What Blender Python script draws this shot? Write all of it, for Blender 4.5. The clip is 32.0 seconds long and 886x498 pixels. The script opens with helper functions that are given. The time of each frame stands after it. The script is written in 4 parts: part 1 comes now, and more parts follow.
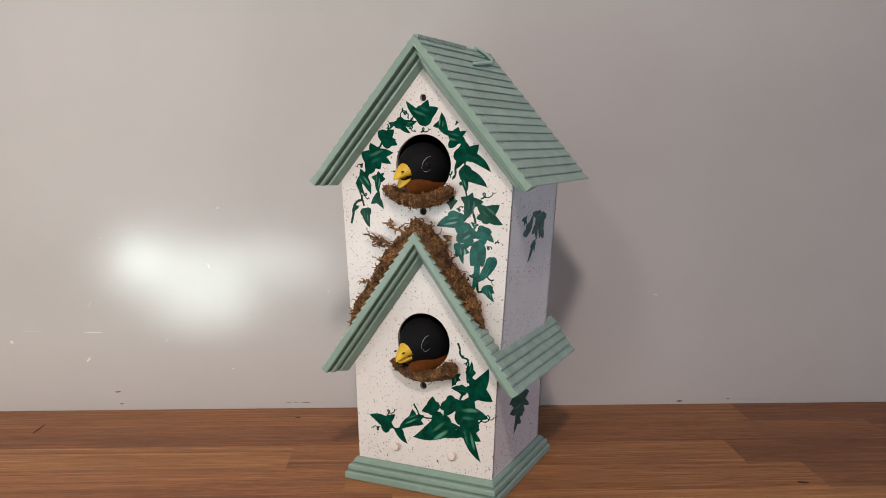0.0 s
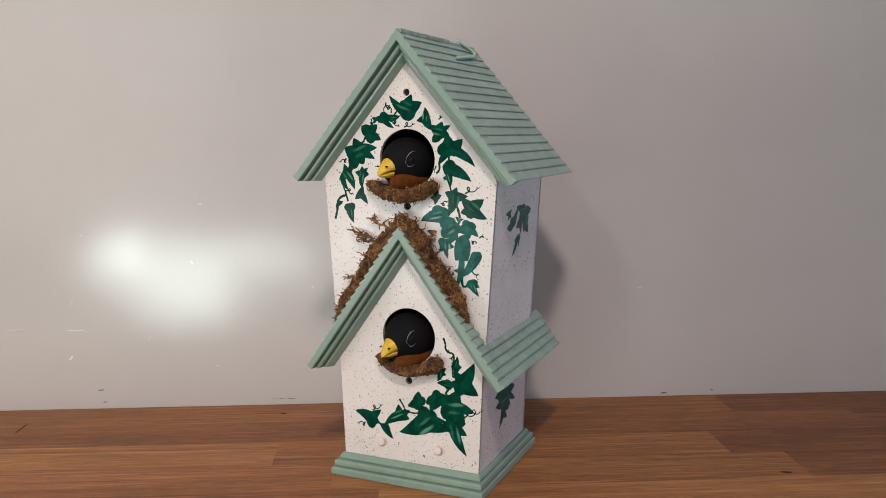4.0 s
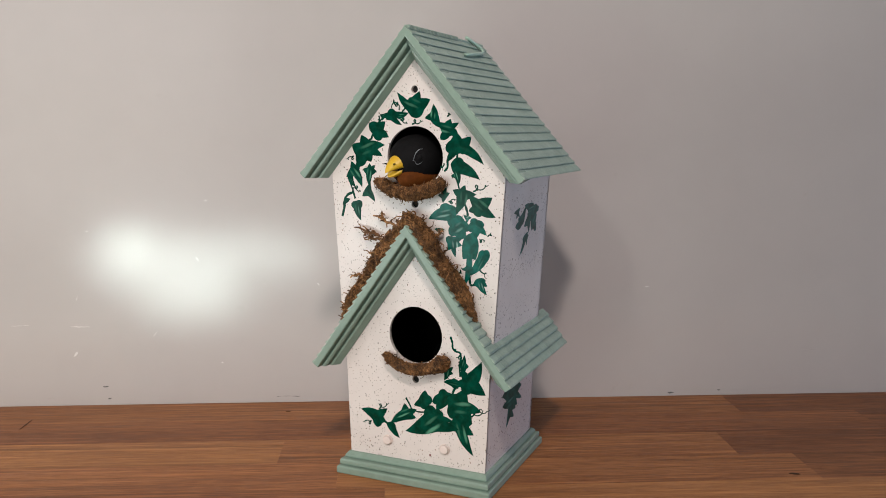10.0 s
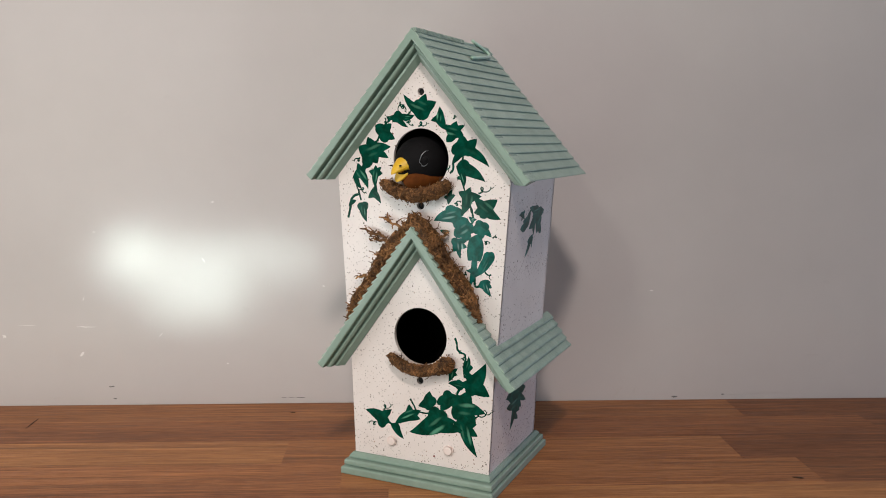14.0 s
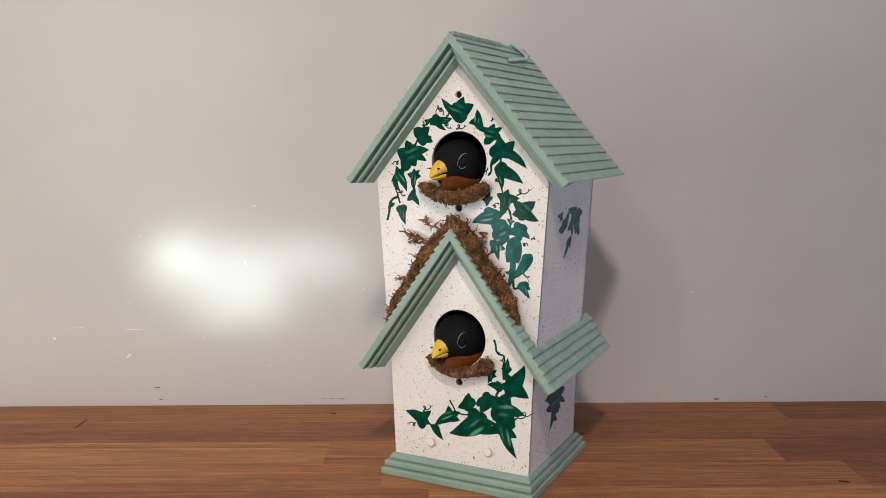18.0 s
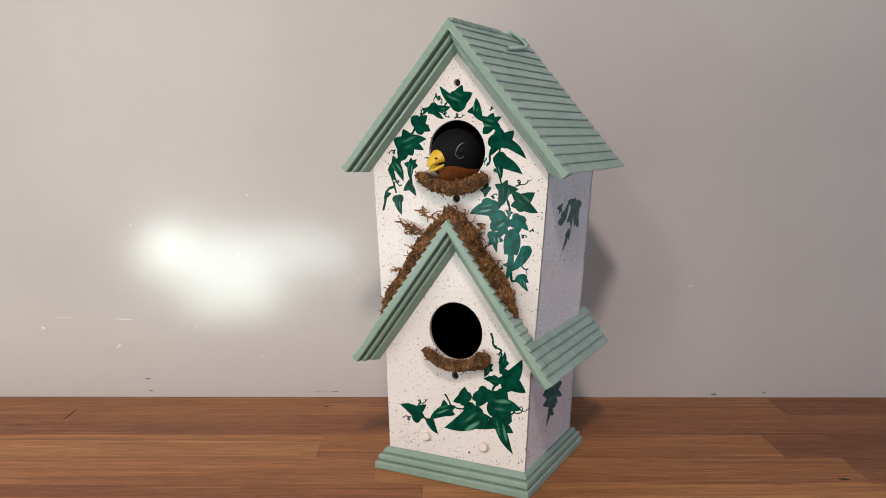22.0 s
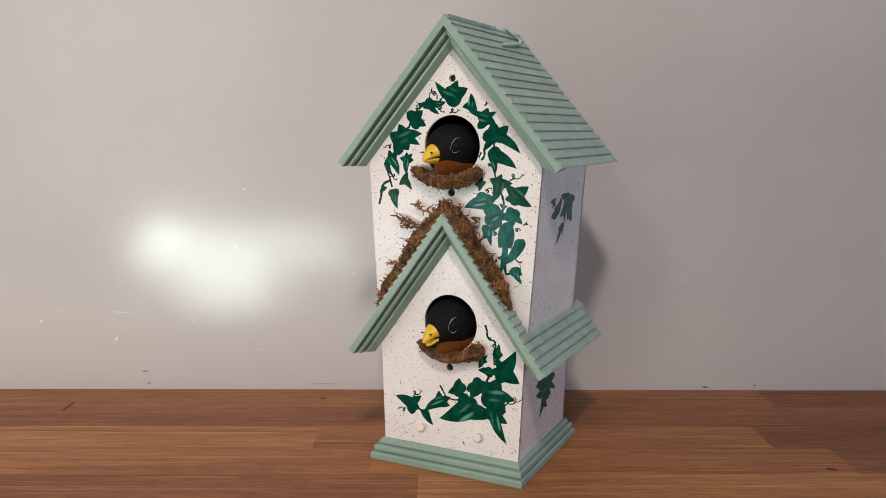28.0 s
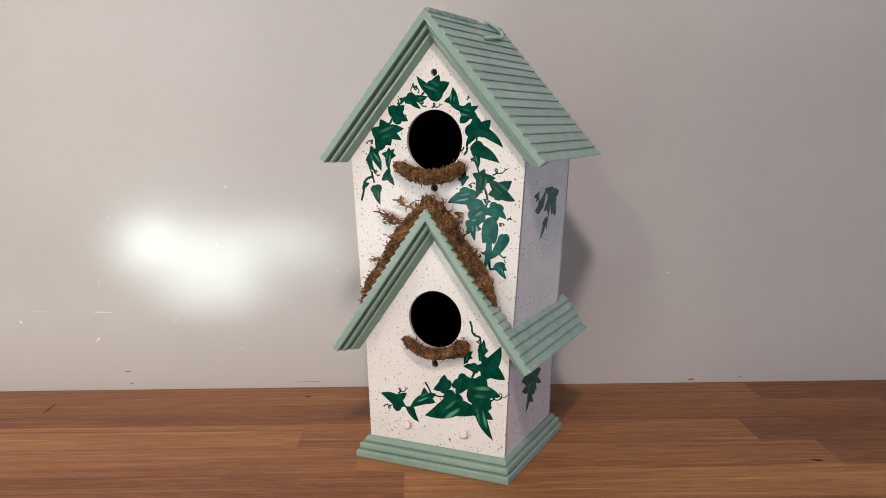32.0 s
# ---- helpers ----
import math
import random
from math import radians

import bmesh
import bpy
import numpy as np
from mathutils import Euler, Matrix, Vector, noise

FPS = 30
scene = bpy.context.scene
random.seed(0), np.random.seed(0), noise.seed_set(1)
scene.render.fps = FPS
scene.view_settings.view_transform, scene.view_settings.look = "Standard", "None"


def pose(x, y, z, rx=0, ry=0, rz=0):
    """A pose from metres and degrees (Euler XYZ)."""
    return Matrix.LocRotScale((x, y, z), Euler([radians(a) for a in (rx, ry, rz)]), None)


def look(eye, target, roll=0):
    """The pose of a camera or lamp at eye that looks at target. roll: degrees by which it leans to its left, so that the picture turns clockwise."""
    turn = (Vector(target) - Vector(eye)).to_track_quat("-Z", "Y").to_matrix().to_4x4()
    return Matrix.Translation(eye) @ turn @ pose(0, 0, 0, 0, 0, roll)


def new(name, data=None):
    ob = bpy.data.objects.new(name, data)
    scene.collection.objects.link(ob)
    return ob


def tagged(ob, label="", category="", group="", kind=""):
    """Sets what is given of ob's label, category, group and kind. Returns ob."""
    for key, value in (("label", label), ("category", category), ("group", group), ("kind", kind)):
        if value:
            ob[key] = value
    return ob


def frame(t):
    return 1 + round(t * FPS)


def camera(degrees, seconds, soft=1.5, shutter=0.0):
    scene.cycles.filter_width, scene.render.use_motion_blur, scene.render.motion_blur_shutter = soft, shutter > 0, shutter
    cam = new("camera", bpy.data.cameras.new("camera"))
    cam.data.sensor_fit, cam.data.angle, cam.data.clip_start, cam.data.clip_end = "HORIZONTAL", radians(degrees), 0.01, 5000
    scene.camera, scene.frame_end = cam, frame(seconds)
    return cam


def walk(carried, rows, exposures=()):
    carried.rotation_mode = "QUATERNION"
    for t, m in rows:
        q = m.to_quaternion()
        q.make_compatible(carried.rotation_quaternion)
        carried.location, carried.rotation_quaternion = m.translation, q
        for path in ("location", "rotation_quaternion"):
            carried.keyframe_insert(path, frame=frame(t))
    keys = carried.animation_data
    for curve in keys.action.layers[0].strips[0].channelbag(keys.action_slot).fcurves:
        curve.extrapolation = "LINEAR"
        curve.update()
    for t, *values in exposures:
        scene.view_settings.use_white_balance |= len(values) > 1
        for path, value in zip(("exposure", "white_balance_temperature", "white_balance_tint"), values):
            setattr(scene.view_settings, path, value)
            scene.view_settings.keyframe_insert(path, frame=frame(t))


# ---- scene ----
from mathutils import geometry

# ---------------------------------------------------------------- camera
cam = camera(55.7, 32.0, soft=0.95, shutter=0.4)
PATH = [
    (0, (-0.0169, -0.5834, 0.251), (0.0877, 1.397, -0.0076), 0.1),
    (0.5, (-0.0175, -0.5827, 0.2494), (0.0982, 1.3965, -0.0137), 0.11),
    (1, (-0.0189, -0.5814, 0.2507), (0.1118, 1.3966, -0.0146), 0.25),
    (1.5, (-0.0188, -0.5834, 0.2525), (0.1208, 1.3936, -0.0155), 0.22),
    (2, (-0.0185, -0.5881, 0.2518), (0.1171, 1.3899, -0.0116), 0.06),
    (2.5, (-0.0198, -0.587, 0.2512), (0.1151, 1.3905, -0.0155), 0.06),
    (3, (-0.019, -0.586, 0.25), (0.118, 1.3912, -0.018), 0.02),
    (3.5, (-0.017, -0.5827, 0.2515), (0.1255, 1.3935, -0.0215), -0.23),
    (5.5, (-0.0185, -0.5839, 0.2509), (0.1235, 1.3923, -0.022), -0.2),
    (6, (-0.0187, -0.5853, 0.2504), (0.1264, 1.3908, -0.0214), -0.11),
    (6.5, (-0.0196, -0.5872, 0.2505), (0.1283, 1.3886, -0.0223), -0.05),
    (7, (-0.0195, -0.5899, 0.2503), (0.1281, 1.3864, -0.0193), -0.02),
    (7.5, (-0.0209, -0.5891, 0.2513), (0.1252, 1.3874, -0.0168), 0.12),
    (8, (-0.0202, -0.5887, 0.2498), (0.1269, 1.3876, -0.0196), 0.13),
    (8.5, (-0.0185, -0.5856, 0.2498), (0.1287, 1.3901, -0.0247), 0.09),
    (9, (-0.0186, -0.5804, 0.2506), (0.1203, 1.3963, -0.0206), 0.12),
    (9.5, (-0.0194, -0.5775, 0.2502), (0.1142, 1.3992, -0.0234), 0.1),
    (10, (-0.0201, -0.5786, 0.2519), (0.115, 1.3971, -0.0284), 0.06),
    (10.5, (-0.0171, -0.5799, 0.249), (0.1154, 1.3969, -0.0242), -0.06),
    (11, (-0.0171, -0.5808, 0.2503), (0.1187, 1.3956, -0.0241), -0.12),
    (11.5, (-0.0184, -0.5797, 0.2492), (0.1162, 1.3969, -0.0248), 0.01),
    (12, (-0.0169, -0.5803, 0.2509), (0.1179, 1.3957, -0.0271), -0.06),
    (12.5, (-0.0174, -0.5833, 0.2493), (0.1189, 1.3935, -0.022), -0.07),
    (13, (-0.0185, -0.5872, 0.2503), (0.1179, 1.3892, -0.0245), 0.05),
    (13.5, (-0.0208, -0.586, 0.2513), (0.1097, 1.3911, -0.0209), 0.34),
    (14, (-0.0208, -0.5817, 0.2495), (0.1038, 1.3965, -0.0174), 0.36),
    (14.5, (-0.018, -0.5809, 0.2483), (0.1035, 1.3973, -0.0197), 0.21),
    (16.5, (-0.0215, -0.5801, 0.2487), (0.0387, 1.4009, -0.0198), -0.06),
    (17, (-0.0173, -0.5778, 0.2503), (0.029, 1.4036, -0.0179), -0.44),
    (17.5, (-0.0184, -0.5775, 0.2488), (0.0156, 1.4047, -0.0153), -0.41),
    (18, (-0.0207, -0.5848, 0.2496), (0.0114, 1.3979, -0.0114), -0.3),
    (18.5, (-0.0213, -0.5835, 0.2496), (0.0145, 1.3991, -0.0115), -0.34),
    (19, (-0.0193, -0.5787, 0.2494), (0.017, 1.403, -0.0181), -0.38),
    (19.5, (-0.0191, -0.5739, 0.2489), (0.0181, 1.4065, -0.0276), -0.31),
    (20, (-0.0199, -0.5725, 0.2493), (0.0215, 1.4073, -0.0312), -0.16),
    (20.5, (-0.0209, -0.5718, 0.2494), (0.0216, 1.4072, -0.0364), -0.01),
    (21, (-0.0218, -0.5712, 0.2482), (0.0222, 1.4079, -0.0362), 0.07),
    (21.5, (-0.0214, -0.5727, 0.2483), (0.0249, 1.4065, -0.035), 0.11),
    (22, (-0.0227, -0.5738, 0.2477), (0.0245, 1.4059, -0.0324), 0.25),
    (22.5, (-0.0241, -0.576, 0.2481), (0.0268, 1.4039, -0.0302), 0.51),
    (23, (-0.0261, -0.5776, 0.2498), (0.026, 1.4017, -0.0324), 0.72),
    (23.5, (-0.024, -0.5805, 0.249), (0.0357, 1.3987, -0.0327), 0.65),
    (24, (-0.0255, -0.5811, 0.2482), (0.0385, 1.3983, -0.0312), 0.74),
    (24.5, (-0.025, -0.5794, 0.2493), (0.0454, 1.4004, -0.0251), 0.79),
    (25, (-0.0227, -0.5821, 0.2484), (0.0524, 1.3982, -0.022), 0.53),
    (25.5, (-0.0211, -0.5834, 0.2479), (0.0541, 1.3953, -0.0339), 0.28),
    (27.5, (-0.0225, -0.5797, 0.2473), (0.0372, 1.3982, -0.0431), 0.35),
    (28, (-0.0232, -0.5824, 0.2464), (0.0367, 1.3959, -0.0411), 0.41),
    (28.5, (-0.0265, -0.5855, 0.2478), (0.0373, 1.3933, -0.0358), 0.68),
    (29, (-0.027, -0.5891, 0.2486), (0.0426, 1.3895, -0.0346), 0.75),
    (29.5, (-0.0253, -0.5893, 0.2478), (0.0555, 1.3888, -0.0359), 0.66),
    (30, (-0.0233, -0.5849, 0.2488), (0.062, 1.3922, -0.0407), 0.59),
    (30.5, (-0.0218, -0.5828, 0.2468), (0.0698, 1.3945, -0.0394), 0.41),
    (31, (-0.0198, -0.5822, 0.2464), (0.0776, 1.3948, -0.0394), 0.2),
    (31.5, (-0.0219, -0.5797, 0.2461), (0.0749, 1.3967, -0.0445), 0.24),
    (32, (-0.0209, -0.5778, 0.2468), (0.0707, 1.3973, -0.0542), -0.15),
]
walk(cam, [(t, look(eye, target, roll)) for t, eye, target, roll in PATH],
     exposures=[(0, -0.27), (3, -0.27), (7, -0.24), (9, -0.22), (11, -0.23), (14, -0.21), (17, -0.16), (19, -0.16), (22, -0.10), (23, -0.22), (24, -0.24), (25, -0.27), (29, -0.16), (32, -0.10)])

# ---------------------------------------------------------------- light
world = bpy.data.worlds.new("world")
scene.world = world
world.use_nodes = True
world.node_tree.nodes["Background"].inputs[0].default_value = (0.75, 0.85, 1.0, 1)
world.node_tree.nodes["Background"].inputs[1].default_value = 0.3


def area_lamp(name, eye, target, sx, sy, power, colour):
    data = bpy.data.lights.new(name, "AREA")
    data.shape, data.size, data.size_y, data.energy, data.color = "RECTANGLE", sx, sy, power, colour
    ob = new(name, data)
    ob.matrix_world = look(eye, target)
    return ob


# a side window with a low wide pane and a taller one, a low lamp with four facets beside the camera, two ceiling lamps,
# a broad fill added behind to brighten the front, and a window opposite the side one
area_lamp("side_window_light", (-1.90, -1.28, -0.11), (-0.1, 0.0, 0.15), 0.60, 0.32, 3.8, (0.88, 0.98, 1.0))
area_lamp("side_window_light", (-1.50, -0.27, 0.25), (-0.2, 0.05, 0.12), 0.34, 0.40, 8.0, (0.965, 0.960, 0.930))
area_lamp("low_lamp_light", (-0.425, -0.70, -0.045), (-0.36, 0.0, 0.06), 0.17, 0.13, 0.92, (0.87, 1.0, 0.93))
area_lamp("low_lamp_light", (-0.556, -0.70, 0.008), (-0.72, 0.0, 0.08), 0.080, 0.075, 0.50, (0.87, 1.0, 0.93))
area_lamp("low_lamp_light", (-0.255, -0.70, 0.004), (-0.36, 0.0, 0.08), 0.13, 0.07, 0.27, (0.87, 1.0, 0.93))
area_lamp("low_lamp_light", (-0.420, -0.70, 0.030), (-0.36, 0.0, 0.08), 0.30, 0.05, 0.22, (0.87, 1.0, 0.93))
area_lamp("ceiling_light", (-0.06, -0.84, 0.98), (-0.75, 0.05, 0.1), 0.11, 0.11, 10.6, (1.0, 0.868, 0.80))
area_lamp("ceiling_light", (-0.85, -1.42, 1.22), (-0.9, 0.1, 0.2), 0.16, 0.16, 5.6, (1.0, 0.93, 0.88))
area_lamp("south_fill_light", (-0.90, -2.45, 0.35), (0.0, 0.1, 0.15), 1.4, 0.9, 5.2, (0.97, 0.955, 0.93))
area_lamp("east_window_light", (1.94, -0.36, 0.26), (0, 0, 0.2), 0.30, 0.5, 10.4, (0.55, 0.72, 1.0))

# ---------------------------------------------------------------- materials


def material(name, rough=0.5, metal=0.0, coat=0.0):
    m = bpy.data.materials.new(name)
    m.use_nodes = True
    nt = m.node_tree
    bsdf = nt.nodes["Principled BSDF"]
    bsdf.inputs["Roughness"].default_value = rough
    bsdf.inputs["Metallic"].default_value = metal
    bsdf.inputs["Coat Weight"].default_value = coat
    bsdf.inputs["Coat Roughness"].default_value = 0.12
    return m, nt, bsdf


def coords(nt, scale=(1, 1, 1)):
    tc = nt.nodes.new("ShaderNodeTexCoord")
    mp = nt.nodes.new("ShaderNodeMapping")
    mp.inputs["Scale"].default_value = scale
    nt.links.new(tc.outputs["Object"], mp.inputs["Vector"])
    return mp.outputs["Vector"]


def noise_tex(nt, vec, scale, detail=4, rough=0.55):
    n = nt.nodes.new("ShaderNodeTexNoise")
    n.inputs["Scale"].default_value, n.inputs["Detail"].default_value, n.inputs["Roughness"].default_value = scale, detail, rough
    nt.links.new(vec, n.inputs["Vector"])
    return n


def ramp(nt, fac, stops):
    r = nt.nodes.new("ShaderNodeValToRGB")
    while len(r.color_ramp.elements) < len(stops):
        r.color_ramp.elements.new(0.5)
    for e, (p, c) in zip(r.color_ramp.elements, stops):
        e.position, e.color = p, (*c, 1) if len(c) == 3 else c
    nt.links.new(fac, r.inputs["Fac"])
    return r.outputs["Color"]


def mix(nt, fac, a, b, kind="MIX"):
    m = nt.nodes.new("ShaderNodeMix")
    m.data_type, m.blend_type = "RGBA", kind
    for sock, v in ((m.inputs[0], fac), (m.inputs[6], a), (m.inputs[7], b)):
        if isinstance(v, (int, float)):
            sock.default_value = v
        elif isinstance(v, tuple):
            sock.default_value = (*v, 1)
        else:
            nt.links.new(v, sock)
    return m.outputs[2]


def bump(nt, bsdf, height, strength, distance):
    b = nt.nodes.new("ShaderNodeBump")
    b.inputs["Strength"].default_value, b.inputs["Distance"].default_value = strength, distance
    nt.links.new(height, b.inputs["Height"])
    nt.links.new(b.outputs["Normal"], bsdf.inputs["Normal"])


def mottled(name, dark, light, scale, rough, bump_scale=0, bump_depth=0.0, coat=0.0):
    """A surface whose colour drifts between two tones at two scales."""
    m, nt, bsdf = material(name, rough, coat=coat)
    v = coords(nt)
    big, fine = noise_tex(nt, v, scale), noise_tex(nt, v, scale * 7, 3)
    c = mix(nt, 0.35, big.outputs["Fac"], fine.outputs["Fac"])
    nt.links.new(ramp(nt, c, [(0.32, dark), (0.68, light)]), bsdf.inputs["Base Color"])
    if bump_scale:
        bump(nt, bsdf, noise_tex(nt, v, bump_scale, 5).outputs["Fac"], 0.5, bump_depth)
    return m


def speckled_white():
    """Glossy off-white plastic with scattered dark paint specks."""
    m, nt, bsdf = material("speckled_white_plastic", 0.17)
    v = coords(nt)
    wob = nt.nodes.new("ShaderNodeVectorMath")
    wob.operation = "MULTIPLY_ADD"
    nt.links.new(noise_tex(nt, v, 900, 2).outputs["Color"], wob.inputs[0])
    wob.inputs[1].default_value = (0.0016, 0.0016, 0.0016)
    nt.links.new(v, wob.inputs[2])
    base = ramp(nt, noise_tex(nt, v, 25).outputs["Fac"], [(0.3, (0.71, 0.65, 0.625)), (0.7, (0.775, 0.72, 0.695))])
    for scale, size, keep, tone in ((380, 0.155, 0.42, (0.09, 0.062, 0.045)), (620, 0.17, 0.55, (0.20, 0.18, 0.15)), (300, 0.11, 0.5, (0.34, 0.24, 0.19))):
        vo = nt.nodes.new("ShaderNodeTexVoronoi")
        vo.inputs["Scale"].default_value = scale
        nt.links.new(wob.outputs[0], vo.inputs["Vector"])
        sep = nt.nodes.new("ShaderNodeSeparateColor")
        nt.links.new(vo.outputs["Color"], sep.inputs[0])
        dot = nt.nodes.new("ShaderNodeMapRange")
        dot.inputs[1].default_value, dot.inputs[2].default_value = size + 0.07, size
        nt.links.new(vo.outputs["Distance"], dot.inputs[0])
        pick = nt.nodes.new("ShaderNodeMapRange")
        pick.inputs[1].default_value, pick.inputs[2].default_value = 1 - keep, 1 - keep + 0.3
        nt.links.new(sep.outputs[0], pick.inputs[0])
        mul = nt.nodes.new("ShaderNodeMath")
        mul.operation = "MULTIPLY"
        nt.links.new(dot.outputs[0], mul.inputs[0])
        nt.links.new(pick.outputs[0], mul.inputs[1])
        base = mix(nt, mul.outputs[0], base, tone)
    nt.links.new(base, bsdf.inputs["Base Color"])
    bump(nt, bsdf, noise_tex(nt, v, 90, 2).outputs["Fac"], 0.08, 0.001)
    return m


def wood(name, dark, light, curl=0.9):
    """Oiled hardwood stave, grain along x."""
    m, nt, bsdf = material(name, 0.45)
    bsdf.inputs["Specular IOR Level"].default_value = 0.3
    info = nt.nodes.new("ShaderNodeObjectInfo")
    tc = nt.nodes.new("ShaderNodeTexCoord")
    shift = nt.nodes.new("ShaderNodeVectorMath")
    shift.operation = "MULTIPLY_ADD"
    cmb = nt.nodes.new("ShaderNodeCombineXYZ")
    for i in range(3):
        nt.links.new(info.outputs["Random"], cmb.inputs[i])
    nt.links.new(cmb.outputs[0], shift.inputs[0])
    shift.inputs[1].default_value = (7.0, 5.0, 3.0)
    nt.links.new(tc.outputs["Object"], shift.inputs[2])

    def stretched(sx, sy):
        mp = nt.nodes.new("ShaderNodeMapping")
        mp.inputs["Scale"].default_value = (sx, sy, sy)
        nt.links.new(shift.outputs[0], mp.inputs["Vector"])
        return mp.outputs["Vector"]

    warp = noise_tex(nt, stretched(4, 22), 1.0, 3)
    band = noise_tex(nt, stretched(7, 110), 1.0, 6, 0.7)
    band.inputs["Distortion"].default_value = curl
    pore = noise_tex(nt, stretched(45, 620), 1.0, 4, 0.75)
    tone = mix(nt, 0.45, band.outputs["Fac"], warp.outputs["Fac"])
    tone = mix(nt, 0.48, tone, pore.outputs["Fac"])
    col = ramp(nt, tone, [(0.37, tuple(c * 0.8 for c in dark)), (0.46, dark), (0.56, tuple(c * 0.92 for c in light)), (0.67, tuple(c * 1.1 for c in light))])
    streak = noise_tex(nt, stretched(1.6, 160), 1.0, 2)
    mask = ramp(nt, streak.outputs["Fac"], [(0.57, (0, 0, 0)), (0.66, (0.42, 0.42, 0.42))])
    col = mix(nt, mask, col, tuple(c * 0.45 for c in dark))
    fleck = noise_tex(nt, stretched(9, 300), 1.0, 3)
    mask = ramp(nt, fleck.outputs["Fac"], [(0.55, (0, 0, 0)), (0.68, (0.6, 0.6, 0.6))])
    col = mix(nt, mask, col, tuple(c * 1.35 for c in light))
    nt.links.new(col, bsdf.inputs["Base Color"])
    nt.links.new(ramp(nt, band.outputs["Fac"], [(0.3, (0.42, 0.42, 0.42)), (0.7, (0.58, 0.58, 0.58))]), bsdf.inputs["Roughness"])
    bump(nt, bsdf, pore.outputs["Fac"], 0.3, 0.0004)
    return m


def ivy_paint(name, dark, light, pale, rough):
    """Hand-painted leaf: deep green, soft pale brush strokes on either side of its midrib."""
    m, nt, bsdf = material(name, rough)
    bsdf.inputs["Specular IOR Level"].default_value = 0.12
    big = noise_tex(nt, coords(nt), 140, 3)
    col = ramp(nt, big.outputs["Fac"], [(0.36, dark), (0.66, light)])
    tc = nt.nodes.new("ShaderNodeTexCoord")
    info = nt.nodes.new("ShaderNodeObjectInfo")
    wob = noise_tex(nt, coords(nt), 90, 2)
    for cx, cy, rx, ry, amount in ((0.48, 0.60, 0.26, 0.07, 0.85), (0.40, 0.38, 0.20, 0.06, 0.35)):
        mp = nt.nodes.new("ShaderNodeMapping")
        mp.vector_type = "TEXTURE"
        mp.inputs["Location"].default_value, mp.inputs["Scale"].default_value = (cx, cy, 0), (rx, ry, 1000)
        nt.links.new(tc.outputs["Generated"], mp.inputs["Vector"])
        shift = nt.nodes.new("ShaderNodeVectorMath")
        shift.operation = "MULTIPLY_ADD"
        nt.links.new(wob.outputs["Color"], shift.inputs[0])
        shift.inputs[1].default_value = (0.9, 0.9, 0)
        nt.links.new(mp.outputs["Vector"], shift.inputs[2])
        d = nt.nodes.new("ShaderNodeVectorMath")
        d.operation = "DISTANCE"
        nt.links.new(shift.outputs[0], d.inputs[0])
        d.inputs[1].default_value = (0.45, 0.45, 0)
        near = nt.nodes.new("ShaderNodeMapRange")
        near.interpolation_type = "SMOOTHSTEP"
        near.inputs[1].default_value, near.inputs[2].default_value, near.inputs[3].default_value, near.inputs[4].default_value = 0.25, 1.1, amount, 0.0
        nt.links.new(d.outputs["Value"], near.inputs[0])
        k = nt.nodes.new("ShaderNodeMath")
        k.operation = "MULTIPLY"
        nt.links.new(near.outputs[0], k.inputs[0])
        nt.links.new(ramp(nt, info.outputs["Random"], [(0.40, (0.03, 0.03, 0.03)), (0.95, (1, 1, 1))]), k.inputs[1])
        col = mix(nt, k.outputs[0], col, pale)
    nt.links.new(col, bsdf.inputs["Base Color"])
    return m


M_WHITE = speckled_white()
M_GREEN = mottled("sage_green_plastic", (0.215, 0.305, 0.253), (0.265, 0.365, 0.308), 40, 0.27, 220, 0.0001)
M_SHINGLE = mottled("sage_green_shingle", (0.238, 0.332, 0.277), (0.352, 0.456, 0.386), 75, 0.45, 560, 0.0022)
nt = M_SHINGLE.node_tree
paint = nt.nodes["Principled BSDF"].inputs["Base Color"]
tint = ramp(nt, nt.nodes.new("ShaderNodeObjectInfo").outputs["Random"], [(0.0, (0.90, 0.90, 0.90)), (1.0, (1.08, 1.08, 1.08))])
nt.links.new(mix(nt, 1.0, paint.links[0].from_socket, tint, "MULTIPLY"), paint)
M_WIRE = mottled("pale_green_wire", (0.36, 0.53, 0.44), (0.42, 0.6, 0.5), 60, 0.3)
# near-black that carries the shade inside the hollow house
M_HOLLOW_SHADE = mottled("interior_shade_black", (0.006, 0.006, 0.006), (0.012, 0.010, 0.009), 40, 0.8)
M_IVY = ivy_paint("ivy_green_paint", (0.0004, 0.028, 0.016), (0.0008, 0.064, 0.039), (0.11, 0.33, 0.22), 0.13)
M_IVY_TEAL = ivy_paint("ivy_teal_paint", (0.0006, 0.048, 0.034), (0.004, 0.125, 0.098), (0.30, 0.56, 0.48), 0.13)
M_IVY_SIDE = ivy_paint("ivy_grey_green_paint", (0.001, 0.048, 0.040), (0.004, 0.115, 0.098), (0.07, 0.26, 0.22), 0.3)
M_BUTTON = mottled("white_button_plastic", (0.72, 0.62, 0.58), (0.8, 0.7, 0.66), 80, 0.3)
M_MOSS = mottled("dry_brown_moss", (0.032, 0.013, 0.004), (0.30, 0.138, 0.046), 170, 0.8, 500, 0.0006)
nt = M_MOSS.node_tree
paint = nt.nodes["Principled BSDF"].inputs["Base Color"]
tint = ramp(nt, nt.nodes.new("ShaderNodeNewGeometry").outputs["Random Per Island"], [(0.0, (0.42, 0.38, 0.34)), (0.55, (1.0, 1.0, 1.0)), (1.0, (1.9, 2.0, 2.1))])
